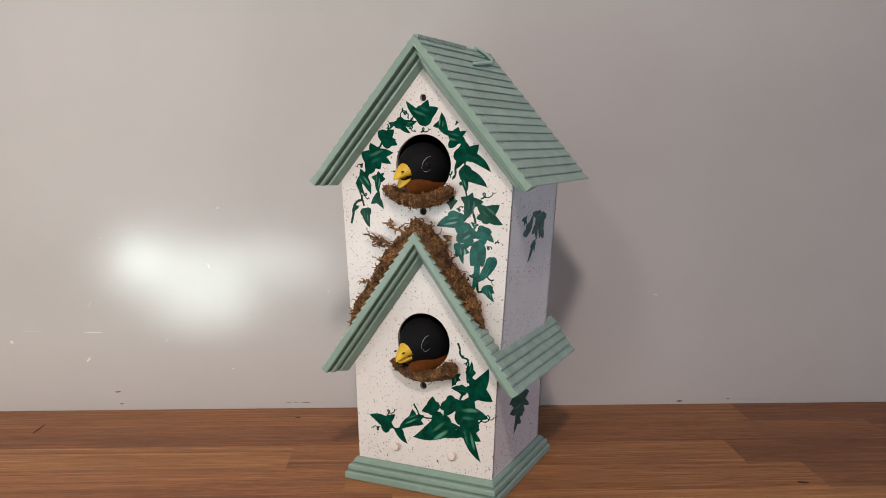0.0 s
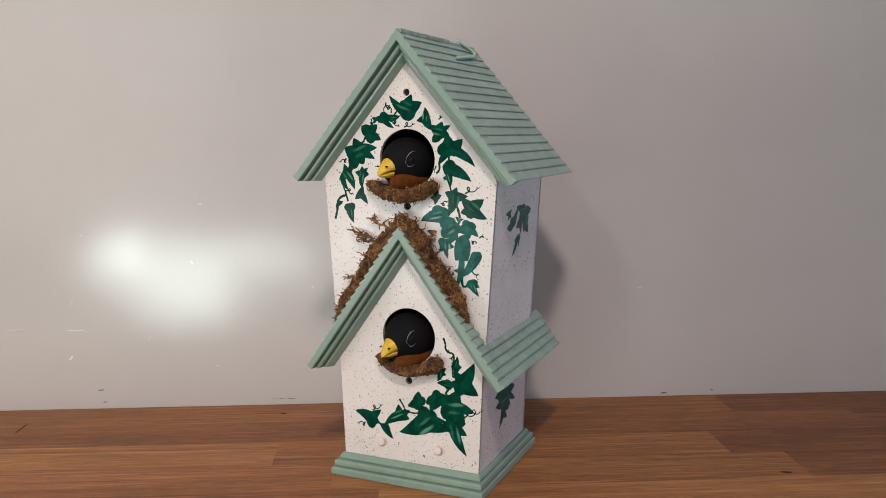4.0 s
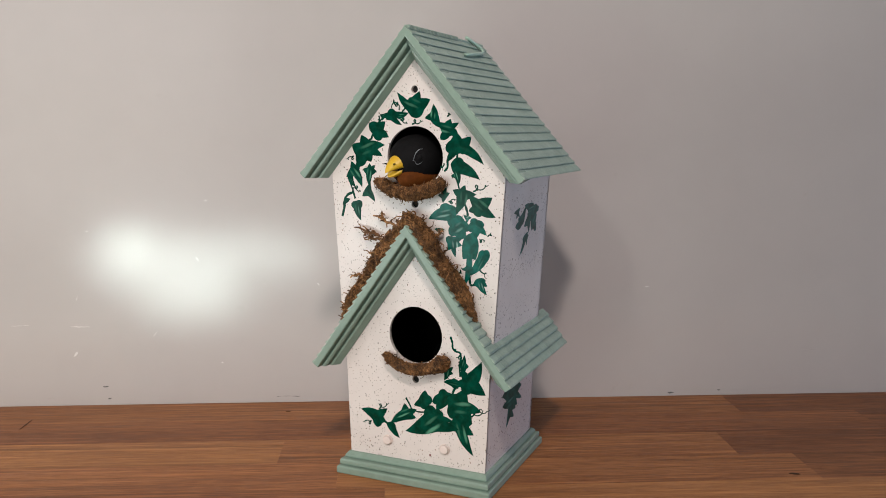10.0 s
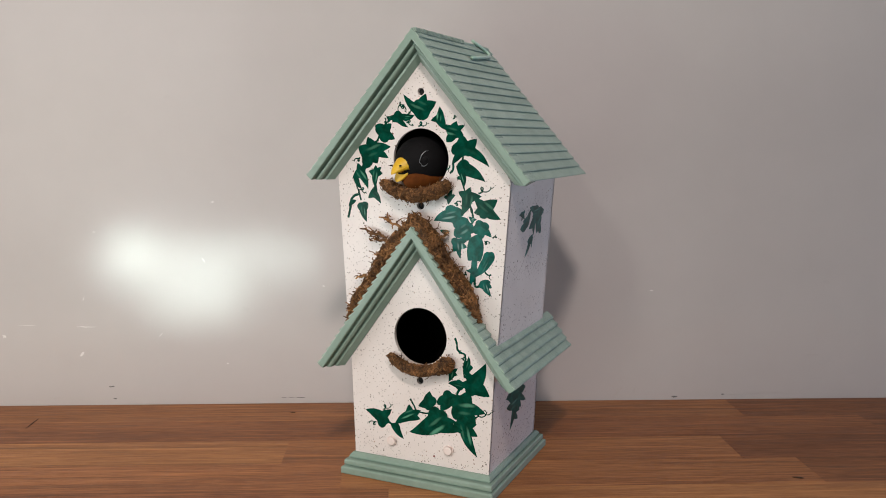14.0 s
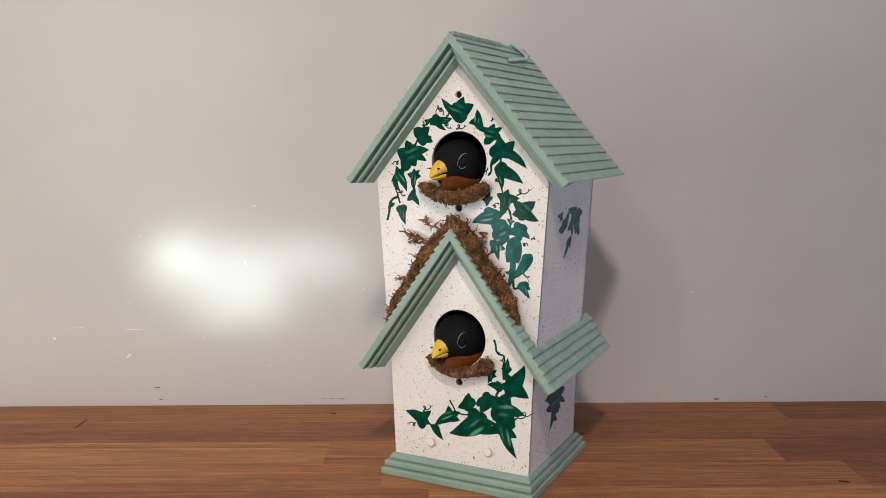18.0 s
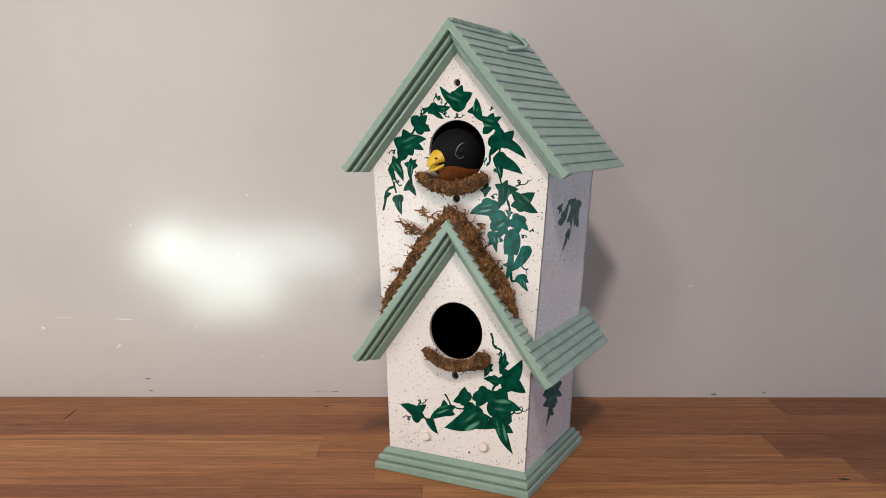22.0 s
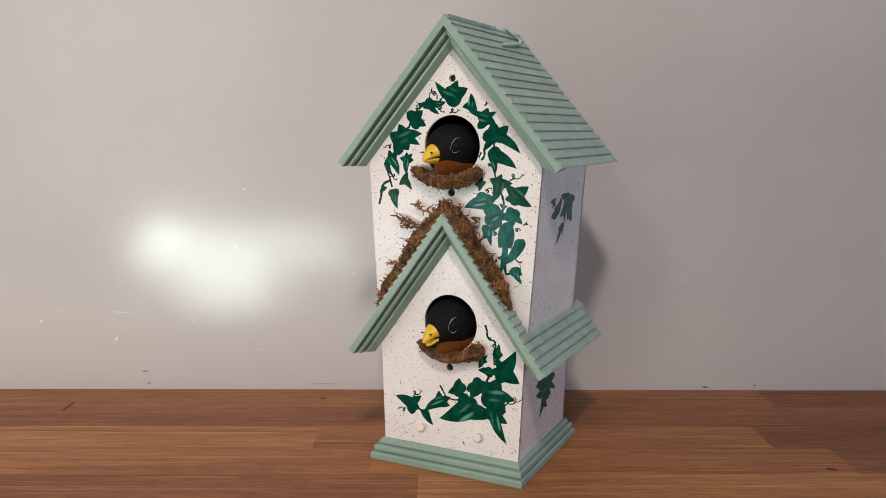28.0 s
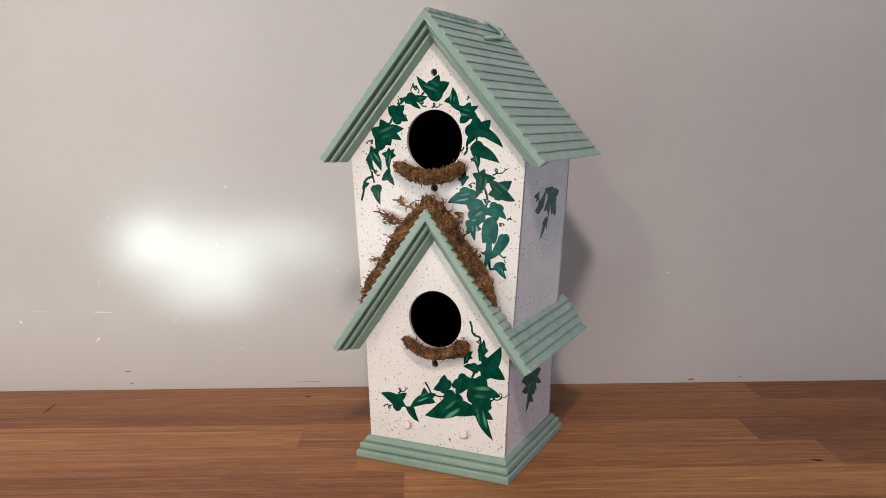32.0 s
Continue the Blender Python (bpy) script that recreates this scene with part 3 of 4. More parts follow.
# roofs
def roof(r, side, low):
    """One slope: board, stepped gable moulding, courses of shingles."""
    def at(s, n, y):
        x, z = slope(r, s, n)
        return (side * x, y, z)

    profile = [(0.0, 0.009), (0.0015, 0.004), (0.005, 0.001), (0.010, 0.0), (0.066, 0.0), (0.074, 0.002), (0.0785, 0.006), (0.08, 0.012), (0.08, 0.070), (0.084, 0.094), (0.091, 0.094), (0.095, 0.076), (0.101, 0.070), (0.118, 0.072), (0.129, 0.080), (0.135, 0.094), (0.135, 0.15),
               (0.139, 0.172), (0.146, 0.172), (0.150, 0.152), (0.172, 0.158), (0.182, 0.172), (0.225, 0.236), (0.225, 0.238), (0.0, 0.238)]
    ends = [[], []]
    al = math.atan2(r["apex"] - r["eave"], r["tip"])
    length = span(r, 0.0)[1]
    drop = 0.082  # the fascia is cut square, the soffit behind it level
    for n, dy in profile:
        a, b = span(r, n)
        b = length if n <= drop else length - (n - drop) / math.tan(al)
        ends[0].append(at(a, n, r["front"] + dy))
        ends[1].append(at(b, n, r["front"] + dy))
    part("gable_moulding", loft(bmesh.new(), ends), M_GREEN, house)
    # board under the shingles
    bm = bmesh.new()
    y0 = r["front"] + 0.238 + 0.002
    wall_s = 0.955 / math.cos(math.atan2(r["apex"] - r["eave"], r["tip"])) if low else 0
    a0, b0 = span(r, 0.025)
    a1, b1 = span(r, 0.095)
    if low:
        a0 = a1 = wall_s
    loops = [[at(a0, 0.025, y), at(b0, 0.025, y), at(b1, 0.095, y), at(a1, 0.095, y)] for y in (y0, r["back"])]
    board = part("roof_slope", loft(bm, loops), M_GREEN, house, "sage-green roof slope with courses of shingles")
    # courses
    step = length / r["rows"]
    tab = 0.155
    for i in range(r["rows"]):
        s0, s1 = i * step - 0.014 * (i > 0), (i + 1) * step + 0.004
        end = r["back"] if (not low or s1 > wall_s + 0.03) else -0.004
        bm = bmesh.new()
        ys = [r["front"] + 0.005]
        while ys[-1] + tab * 1.3 < end:
            ys.append(ys[-1] + tab * random.uniform(0.85, 1.15))
        ys.append(end)
        for j, (ya, yb) in enumerate(zip(ys, ys[1:])):
            lift, drop = (random.uniform(-0.0015, 0.0015), random.uniform(-0.003, 0.003)) if low else (random.uniform(-0.0004, 0.0004), random.uniform(-0.0012, 0.0012))
            nb, nt_ = (-0.0215 if low else -0.0130) - lift, 0.008
            e = s1 + (drop if i < r["rows"] - 1 else 0)
            g = 0.0012 if low else 0.0002
            rd = 0.026 if low else 0.012
            mid = (s0 * 0.4 + e * 0.6)
            loops = []
            for y in (ya + (g if j else 0), yb):
                loops.append([at(max(s0, 0.0), nt_, y), at(mid, nb * 0.6 + nt_ * 0.4 - 0.002, y), at(e - rd, nb, y), at(e - 0.2 * rd, nb + 0.004, y), at(e, nb + 0.010, y), at(e - 0.036, 0.022, y), at(e - 0.036, 0.032, y), at(max(s0, 0.03), 0.034, y)])
            loft(bm, loops)
            if low and s1 > wall_s:
                part("shingle", bm, M_SHINGLE, board)
                bm = bmesh.new()
        if bm.verts:
            part("shingle_course", bm, M_SHINGLE, board)


for r, low in ((ROOF_UP, False), (ROOF_LOW, True)):
    for side in (-1, 1):
        roof(r, side, low)
    # ridge roll over the two slopes
    bm = bmesh.new()
    tube(bm, [(0, r["front"] + 0.02, r["apex"] - 0.030), (0, r["back"] if not low else -0.004, r["apex"] - 0.030)], 0.034, 10)
    part("ridge_roll", bm, M_SHINGLE, house)
bm = bmesh.new()
for i in range(36):
    y = ROOF_UP["front"] + 0.03 + i * 0.038
    box(bm, -0.022, 0.045, y, y + 0.02, ROOF_UP["apex"] - 0.035, ROOF_UP["apex"] + 0.009 + random.uniform(-0.002, 0.002))
part("ridge_ribs", bm, M_SHINGLE, house)

# wire hanger folded down on the roof
bm = bmesh.new()
pts = []
for s, y in ((-0.02, 1.48), (0.02, 1.55), (0.10, 1.68), (0.150, 1.725), (0.185, 1.735), (0.21, 1.70), (0.245, 1.58), (0.275, 1.35), (0.31, 1.10), (0.33, 0.92)):
    x, z = slope(ROOF_UP, s, -0.034)
    pts.append((x, y, z))
tube(bm, pts, 0.021, 10)
part("hanger", bm, M_WIRE, house, "pale green wire hanger", smooth=True)

# push buttons
for x in (-0.379, 0.379):
    bm = bmesh.new()
    prof = [(0.066, 0.004), (0.066, -0.012), (0.06, -0.016), (0.056, -0.008), (0.052, -0.008), (0.052, -0.026), (0.046, -0.034), (0.03, -0.036)]
    loft(bm, [[(x + rr * math.cos(math.tau * k / 24), y, 0.463 + rr * math.sin(math.tau * k / 24)) for k in range(24)] for rr, y in prof])
    part("push_button", bm, M_BUTTON, house, "round white push button", smooth=False)
bm = bmesh.new()
ball(bm, (0.19, -0.002, 0.36), (0.013, 0.006, 0.013), 10, 6)
part("red_dot", bm, mottled("red_dot_paint", (0.15, 0.02, 0.02), (0.2, 0.03, 0.03), 90, 0.4), house)

# ---------------------------------------------------------------- painted ivy


def leaf_outline(lobes, hollow):
    """A painted ivy leaf round its middle: lobes of (direction in degrees, reach, kind) with notches between them; kind "r" is a round lobe, others run to a point."""
    lobes = sorted((a % 360, r, k) for a, r, k in lobes)
    mean = sum(r for a, r, k in lobes) / len(lobes)

    def at(a, r):
        return Vector((math.cos(math.radians(a)) * r, math.sin(math.radians(a)) * r))

    def edge(p, q, swell, n=6):
        """From p towards q, without q, bulging outwards."""
        side = Vector(((q - p).y, -(q - p).x))
        return [p.lerp(q, k / n) + side * swell * math.sin(math.pi * k / n) for k in range(n)]

    pts = []
    for i, (a, r, kind) in enumerate(lobes):
        b, q, after = lobes[(i + 1) % len(lobes)]
        gap = (b - a) % 360 or 360
        tip, end = at(a, r), at(b, q)
        if gap < 170:
            deep = (0.64 if gap < 60 else 0.54 if gap < 100 else 0.46) * hollow
            if "r" in (kind, after):
                deep = 0.82 if gap < 100 else 0.64
            floor_ = [at(a + gap * (0.5 + random.uniform(-0.06, 0.06)), deep * min(r, q) + 0.12 * abs(r - q))]
        else:
            floor_ = [at(a + gap * k, 0.46 * hollow * mean * random.uniform(0.9, 1.1)) for k in (0.28, 0.42, 0.58, 0.72)]
        chain = [tip, *floor_, end]
        for k, (p, o) in enumerate(zip(chain, chain[1:])):
            first, last = k == 0, k == len(chain) - 2
            round_here = (first and kind == "r") or (last and after == "r")
            pts += edge(p, o, 0.16 if round_here else 0.05 if first or last else 0.12)
    return pts


def leaf(place, x, z, lobes, mat):
    """A painted leaf on a wall: lobes of (direction in degrees, reach, half width, kind); place(u, v, d) sets a point of that wall d above its surface."""
    leaf.count += 1
    lift = 0.0005 + 0.0003 * (leaf.count % 4)
    angle = max(lobes, key=lambda k: k[1])[0]
    ca, sa = math.cos(math.radians(angle)), math.sin(math.radians(angle))
    tips = [(a - angle, reach * (1.12 if kind == ["r"] else 1.06), kind[0] if kind else "") for a, reach, width, *kind in lobes]
    bm = bmesh.new()
    hub = bm.verts.new((0, 0, 0))
    hook = random.choice((-0.18, 0.18))
    far = max(k[1] for k in tips)
    rim = [bm.verts.new((p.x, p.y + hook * max(p.x, 0) ** 2 / far * (p.x / far), 0)) for p in leaf_outline(tips, 1.0 if place is on_front else 0.85)]
    for k, v in enumerate(rim):
        bm.faces.new((hub, v, rim[(k + 1) % len(rim)]))
    ob = part("ivy_leaf", bm, mat, house)
    o = Vector(place(x, z, lift))
    a = (Vector(place(x + 0.05 * ca, z + 0.05 * sa, lift)) - o).normalized()
    b = (Vector(place(x - 0.05 * sa, z + 0.05 * ca, lift)) - o).normalized()
    ob.matrix_basis = Matrix.Translation(o * U) @ Matrix((a, b, a.cross(b))).transposed().to_4x4()
    return ob


leaf.count = 0


def on_front(x, z, d):
    return (x, -d, z)


def on_side(y, z, d):
    for (xa, za), (xb, zb) in zip(SIDE, SIDE[1:]):
        if z <= zb:
            break
    return (xa + (xb - xa) * (z - za) / (zb - za) + d, y, z)


# crown of the upper doorway
leaf(on_front, -0.002, 4.486, [(157, 0.247, 0.068), (66, 0.155, 0.056), (16, 0.195, 0.062), (-78, 0.14, 0.093, "r"), (150, 0.09, 0.062, "r")], M_IVY)
leaf(on_front, -0.194, 4.370, [(154, 0.072, 0.025), (3, 0.114, 0.025)], M_IVY)
leaf(on_front, -0.287, 4.358, [(106, 0.079, 0.038, "r"), (-159, 0.086, 0.032), (-49, 0.153, 0.051), (8, 0.087, 0.032)], M_IVY)
leaf(on_front, -0.403, 4.359, [(156, 0.048, 0.019), (28, 0.066, 0.019), (-113, 0.055, 0.019)], M_IVY)
leaf(on_front, -0.477, 4.199, [(146, 0.125, 0.045, "r"), (45, 0.135, 0.045), (-19, 0.155, 0.039), (-90, 0.109, 0.058, "r")], M_IVY)
leaf(on_front, -0.627, 3.992, [(169, 0.193, 0.059), (115, 0.158, 0.046), (19, 0.227, 0.026), (-21, 0.208, 0.059), (-113, 0.214, 0.065, "r"), (-68, 0.16, 0.065)], M_IVY)
leaf(on_front, -0.803, 3.747, [(-137, 0.138, 0.04), (109, 0.09, 0.04), (33, 0.1, 0.033), (-53, 0.227, 0.04)], M_IVY)
leaf(on_front, -0.591, 3.732, [(39, 0.096, 0.033), (-7, 0.09, 0.033), (-100, 0.181, 0.046), (173, 0.091, 0.033), (90, 0.078, 0.033)], M_IVY)
leaf(on_front, -0.850, 3.621, [(130, 0.059, 0.027), (-62, 0.112, 0.027)], M_IVY)
leaf(on_front, -0.622, 3.481, [(69, 0.107, 0.04), (-141, 0.088, 0.026), (-40, 0.147, 0.053)], M_IVY)
leaf(on_front, -0.768, 3.317, [(171, 0.07, 0.047, "r"), (35, 0.075, 0.04, "r"), (-83, 0.181, 0.067)], M_IVY)
leaf(on_front, -0.914, 3.365, [(-142, 0.069, 0.02), (22, 0.059, 0.02)], M_IVY)
# falling chain
leaf(on_front, 0.242, 4.359, [(84, 0.124, 0.043), (-168, 0.113, 0.037), (-51, 0.111, 0.037)], M_IVY)
leaf(on_front, 0.414, 4.216, [(166, 0.227, 0.037), (73, 0.109, 0.043), (26, 0.141, 0.031), (-21, 0.123, 0.043), (-126, 0.137, 0.055, "r"), (-176, 0.082, 0.062, "r")], M_IVY)
leaf(on_front, 0.564, 4.020, [(106, 0.153, 0.055), (40, 0.163, 0.061), (-25, 0.324, 0.086), (-133, 0.237, 0.043), (-173, 0.163, 0.055, "r"), (-89, 0.068, 0.068, "r")], M_IVY)
leaf(on_front, 0.533, 3.804, [(-19, 0.29, 0.056, "b"), (168, 0.083, 0.037)], M_IVY)
leaf(on_front, 0.521, 3.698, [(-173, 0.068, 0.031), (-72, 0.117, 0.044), (87, 0.1, 0.031)], M_IVY)
leaf(on_front, 0.584, 3.506, [(165, 0.106, 0.031), (64, 0.091, 0.031), (-5, 0.168, 0.037), (-96, 0.24, 0.062)], M_IVY)
leaf(on_front, 0.787, 3.346, [(132, 0.162, 0.056), (35, 0.191, 0.05), (-37, 0.216, 0.05), (-160, 0.12, 0.043), (-93, 0.094, 0.068, "r")], M_IVY)
leaf(on_front, 0.366, 3.462, [(177, 0.069, 0.025), (82, 0.096, 0.032), (26, 0.076, 0.025), (-100, 0.077, 0.032)], M_IVY)
# hanging cluster
leaf(on_front, 0.423, 3.293, [(-168, 0.256, 0.057), (139, 0.101, 0.044, "r"), (-1, 0.109, 0.063, "r"), (-39, 0.142, 0.057, "r")], M_IVY_TEAL)
leaf(on_front, 0.561, 3.161, [(172, 0.138, 0.069, "r"), (-147, 0.163, 0.069, "r"), (105, 0.084, 0.069, "r"), (-30, 0.126, 0.088, "r"), (-72, 0.163, 0.076, "r")], M_IVY_TEAL)
leaf(on_front, 0.763, 3.152, [(128, 0.077, 0.062, "r"), (-33, 0.16, 0.056), (7, 0.087, 0.056, "r"), (-149, 0.108, 0.062, "r"), (-89, 0.144, 0.056)], M_IVY_TEAL)
leaf(on_front, 0.648, 3.221, [(139, 0.054, 0.019), (16, 0.056, 0.019), (-80, 0.044, 0.019)], M_IVY_TEAL)
leaf(on_front, 0.468, 2.933, [(139, 0.083, 0.038, "r"), (28, 0.153, 0.051), (-12, 0.119, 0.051), (-84, 0.16, 0.051), (-119, 0.098, 0.032)], M_IVY_TEAL)
leaf(on_front, 0.693, 2.896, [(83, 0.147, 0.069, "r"), (-123, 0.158, 0.038), (-90, 0.452, 0.069), (-65, 0.149, 0.063)], M_IVY_TEAL)
leaf(on_front, 0.855, 2.818, [(38, 0.067, 0.044, "r"), (123, 0.05, 0.044, "r"), (-117, 0.311, 0.063)], M_IVY_TEAL)
leaf(on_front, 0.636, 2.638, [(-176, 0.055, 0.019), (63, 0.044, 0.019)], M_IVY_TEAL)
leaf(on_front, 0.820, 2.506, [(-170, 0.075, 0.038, "r"), (24, 0.058, 0.038, "r"), (-72, 0.157, 0.057), (-31, 0.087, 0.032)], M_IVY_TEAL)
leaf(on_front, 0.307, 3.065, [(164, 0.058, 0.019), (20, 0.066, 0.019), (-53, 0.046, 0.019)], M_IVY_TEAL)
# lower storey
leaf(on_front, -0.496, 0.735, [(154, 0.244, 0.071), (47, 0.159, 0.05), (-101, 0.12, 0.064, "r"), (-23, 0.092, 0.057)], M_IVY)
leaf(on_front, -0.327, 0.635, [(-58, 0.158, 0.049), (151, 0.079, 0.035)], M_IVY)
leaf(on_front, -0.122, 0.829, [(-154, 0.254, 0.07), (101, 0.124, 0.056), (28, 0.144, 0.049), (-17, 0.125, 0.035)], M_IVY)
leaf(on_front, 0.100, 1.008, [(90, 0.138, 0.055), (-155, 0.129, 0.048), (19, 0.114, 0.062, "r"), (-78, 0.080, 0.062, "r")], M_IVY)
leaf(on_front, 0.247, 0.825, [(-141, 0.413, 0.096), (116, 0.151, 0.075, "r"), (-3, 0.242, 0.069), (48, 0.120, 0.062, "r"), (-17, 0.311, 0.041)], M_IVY)
leaf(on_front, 0.360, 1.101, [(-150, 0.140, 0.068, "r"), (97, 0.087, 0.068, "r"), (5, 0.130, 0.068, "r"), (-107, 0.185, 0.034)], M_IVY)
leaf(on_front, 0.573, 1.012, [(151, 0.163, 0.074, "r"), (72, 0.214, 0.067), (3, 0.253, 0.067), (-133, 0.177, 0.06, "r"), (-84, 0.209, 0.081, "r"), (-49, 0.216, 0.04)], M_IVY)
leaf(on_front, 0.583, 0.804, [(-76, 0.377, 0.081), (-35, 0.186, 0.041), (12, 0.146, 0.041), (-156, 0.167, 0.034)], M_IVY)
leaf(on_front, 0.667, 1.313, [(47, 0.295, 0.06), (-29, 0.243, 0.06), (-178, 0.125, 0.046), (121, 0.160, 0.033), (-106, 0.129, 0.046, "r")], M_IVY)
leaf(on_front, 0.421, 1.413, [(157, 0.093, 0.033), (44, 0.088, 0.033), (-104, 0.114, 0.04), (-16, 0.066, 0.027)], M_IVY)
leaf(on_front, 0.500, 1.290, [(173, 0.129, 0.033), (-8, 0.12, 0.04), (-60, 0.072, 0.033, "r")], M_IVY)
leaf(on_front, 0.609, 1.517, [(73, 0.115, 0.04), (-167, 0.064, 0.033), (-9, 0.07, 0.033), (-84, 0.072, 0.033, "r")], M_IVY)
# upper side wall
leaf(on_side, 0.507, 3.254, [(169, 0.125, 0.027), (39, 0.084, 0.027), (-35, 0.089, 0.027), (-122, 0.079, 0.02)], M_IVY_SIDE)
leaf(on_side, 0.690, 3.167, [(52, 0.173, 0.028), (-151, 0.219, 0.042, "r"), (177, 0.142, 0.028)], M_IVY_SIDE)
leaf(on_side, 0.926, 3.139, [(78, 0.176, 0.029), (-75, 0.166, 0.036), (-154, 0.165, 0.036), (14, 0.166, 0.029)], M_IVY_SIDE)
leaf(on_side, 1.079, 3.132, [(40, 0.233, 0.029, "r"), (-44, 0.21, 0.036, "r"), (-91, 0.143, 0.029), (14, 0.149, 0.029)], M_IVY_SIDE)
leaf(on_side, 0.934, 3.266, [(164, 0.19, 0.028), (23, 0.146, 0.028), (4, 0.322, 0.028, "r"), (-119, 0.088, 0.028)], M_IVY_SIDE)
leaf(on_side, 0.837, 2.926, [(27, 0.124, 0.022), (-117, 0.241, 0.022), (-172, 0.081, 0.022)], M_IVY_SIDE)
leaf(on_side, 0.909, 2.891, [(57, 0.083, 0.022), (-75, 0.073, 0.022)], M_IVY_SIDE)
# lower side wall
leaf(on_side, 0.855, 0.973, [(4, 0.316, 0.031), (-24, 0.378, 0.031), (162, 0.379, 0.031), (-47, 0.269, 0.031)], M_IVY_SIDE)
leaf(on_side, 0.763, 0.914, [(-177, 0.256, 0.031), (-40, 0.284, 0.031), (2, 0.29, 0.031), (159, 0.23, 0.031)], M_IVY_SIDE)
leaf(on_side, 0.766, 0.777, [(-108, 0.212, 0.031), (-37, 0.207, 0.031), (64, 0.104, 0.031)], M_IVY_SIDE)
leaf(on_side, 0.558, 1.065, [(71, 0.04, 0.022), (-142, 0.066, 0.022)], M_IVY_SIDE)


def tendril(place, x, z, angle, length, loops):
    """A thin painted stalk with loops like a loose spring."""
    ca, sa = math.cos(math.radians(angle)), math.sin(math.radians(angle))
    n, side, amp = 40, random.choice((-1, 1)), min(0.036, 0.13 * length + 0.010)
    pts = []
    for i in range(n + 1):
        t = i / n
        w = amp * math.sin(math.pi * min(1, 1.15 * t)) ** 1.0 * random.uniform(0.94, 1.06)
        q = math.tau * loops * t ** 1.2
        u = length * t + w * 1.1 * math.sin(q)
        v = side * (w * (1 - math.cos(q)) - 0.6 * amp * math.sin(math.pi * t))
        pts.append((x + ca * u - sa * v, z + sa * u + ca * v))
    bm = bmesh.new()
    rows = []
    for i, (px, pz) in enumerate(pts):
        q, r = pts[max(i - 1, 0)], pts[min(i + 1, n)]
        d = max(math.hypot(r[0] - q[0], r[1] - q[1]), 1e-6)
        w = 0.0078 * (1.25 - 0.8 * i / n)
        nx, nz = -(r[1] - q[1]) / d * w, (r[0] - q[0]) / d * w
        rows.append([place(px + nx, pz + nz, 0.0003), place(px - nx, pz - nz, 0.0003)])
    loft(bm, rows, closed=False, caps=False)
    return part("tendril", bm, M_IVY, house)


def stalk(place, points, thick=0.011):
    """A painted stem that runs on from leaf to leaf."""
    pts = []
    for i in range(len(points) - 1):
        p0, p1, p2, p3 = (Vector(points[min(max(k, 0), len(points) - 1)]) for k in (i - 1, i, i + 1, i + 2))
        for k in range(8):
            t = k / 8
            pts.append(0.5 * (2 * p1 + (p2 - p0) * t + (2 * p0 - 5 * p1 + 4 * p2 - p3) * t * t + (3 * p1 - p0 - 3 * p2 + p3) * t ** 3))
    rows = []
    for i, p in enumerate(pts):
        d = (pts[min(i + 1, len(pts) - 1)] - pts[max(i - 1, 0)]).normalized()
        w = thick * random.uniform(0.75, 1.2)
        rows.append([place(p.x - d.y * w, p.y + d.x * w, 0.0002), place(p.x + d.y * w, p.y - d.x * w, 0.0002)])
    return part("stalk", loft(bmesh.new(), rows, closed=False, caps=False), M_IVY, house)


stalk(on_front, [(-0.103, 4.471), (-0.195, 4.372), (-0.295, 4.36), (-0.411, 4.336), (-0.514, 4.221), (-0.573, 4.093), (-0.678, 4.067), (-0.708, 3.898), (-0.785, 3.766), (-0.854, 3.612), (-0.824, 3.501), (-0.787, 3.383)])
stalk(on_front, [(-0.824, 3.527), (-0.824, 3.468), (-0.878, 3.446), (-0.925, 3.398), (-0.933, 3.337), (-0.949, 3.256), (-0.973, 3.168)], 0.015)
stalk(on_front, [(0.266, 4.318), (0.39, 4.219), (0.512, 4.097), (0.528, 3.913), (0.49, 3.777), (0.519, 3.666), (0.561, 3.524)])
stalk(on_front, [(0.408, 3.862), (0.409, 3.787), (0.368, 3.737)], 0.014)
stalk(on_front, [(0.561, 3.493), (0.631, 3.359), (0.66, 3.217), (0.608, 3.089), (0.665, 2.872), (0.683, 2.62), (0.699, 2.463), (0.779, 2.488)], 0.014)
stalk(on_front, [(-0.463, 0.711), (-0.348, 0.659)], 0.014)
stalk(on_front, [(-0.131, 1.027), (-0.078, 0.946), (-0.048, 0.895), (0.041, 0.874), (0.143, 0.884)])
stalk(on_front, [(0.450, 1.837), (0.475, 1.765), (0.480, 1.705), (0.520, 1.668), (0.570, 1.655), (0.585, 1.60), (0.570, 1.53), (0.568, 1.43), (0.578, 1.365)], 0.013)
tendril(on_front, 0.478, 1.715, -60, 0.07, 1)
tendril(on_front, 0.585, 1.625, -150, 0.07, 1)
stalk(on_front, [(0.524, 1.238), (0.483, 1.165), (0.526, 1.105)], 0.014)
stalk(on_front, [(0.245, 0.804), (0.432, 0.78), (0.565, 0.809)], 0.016)
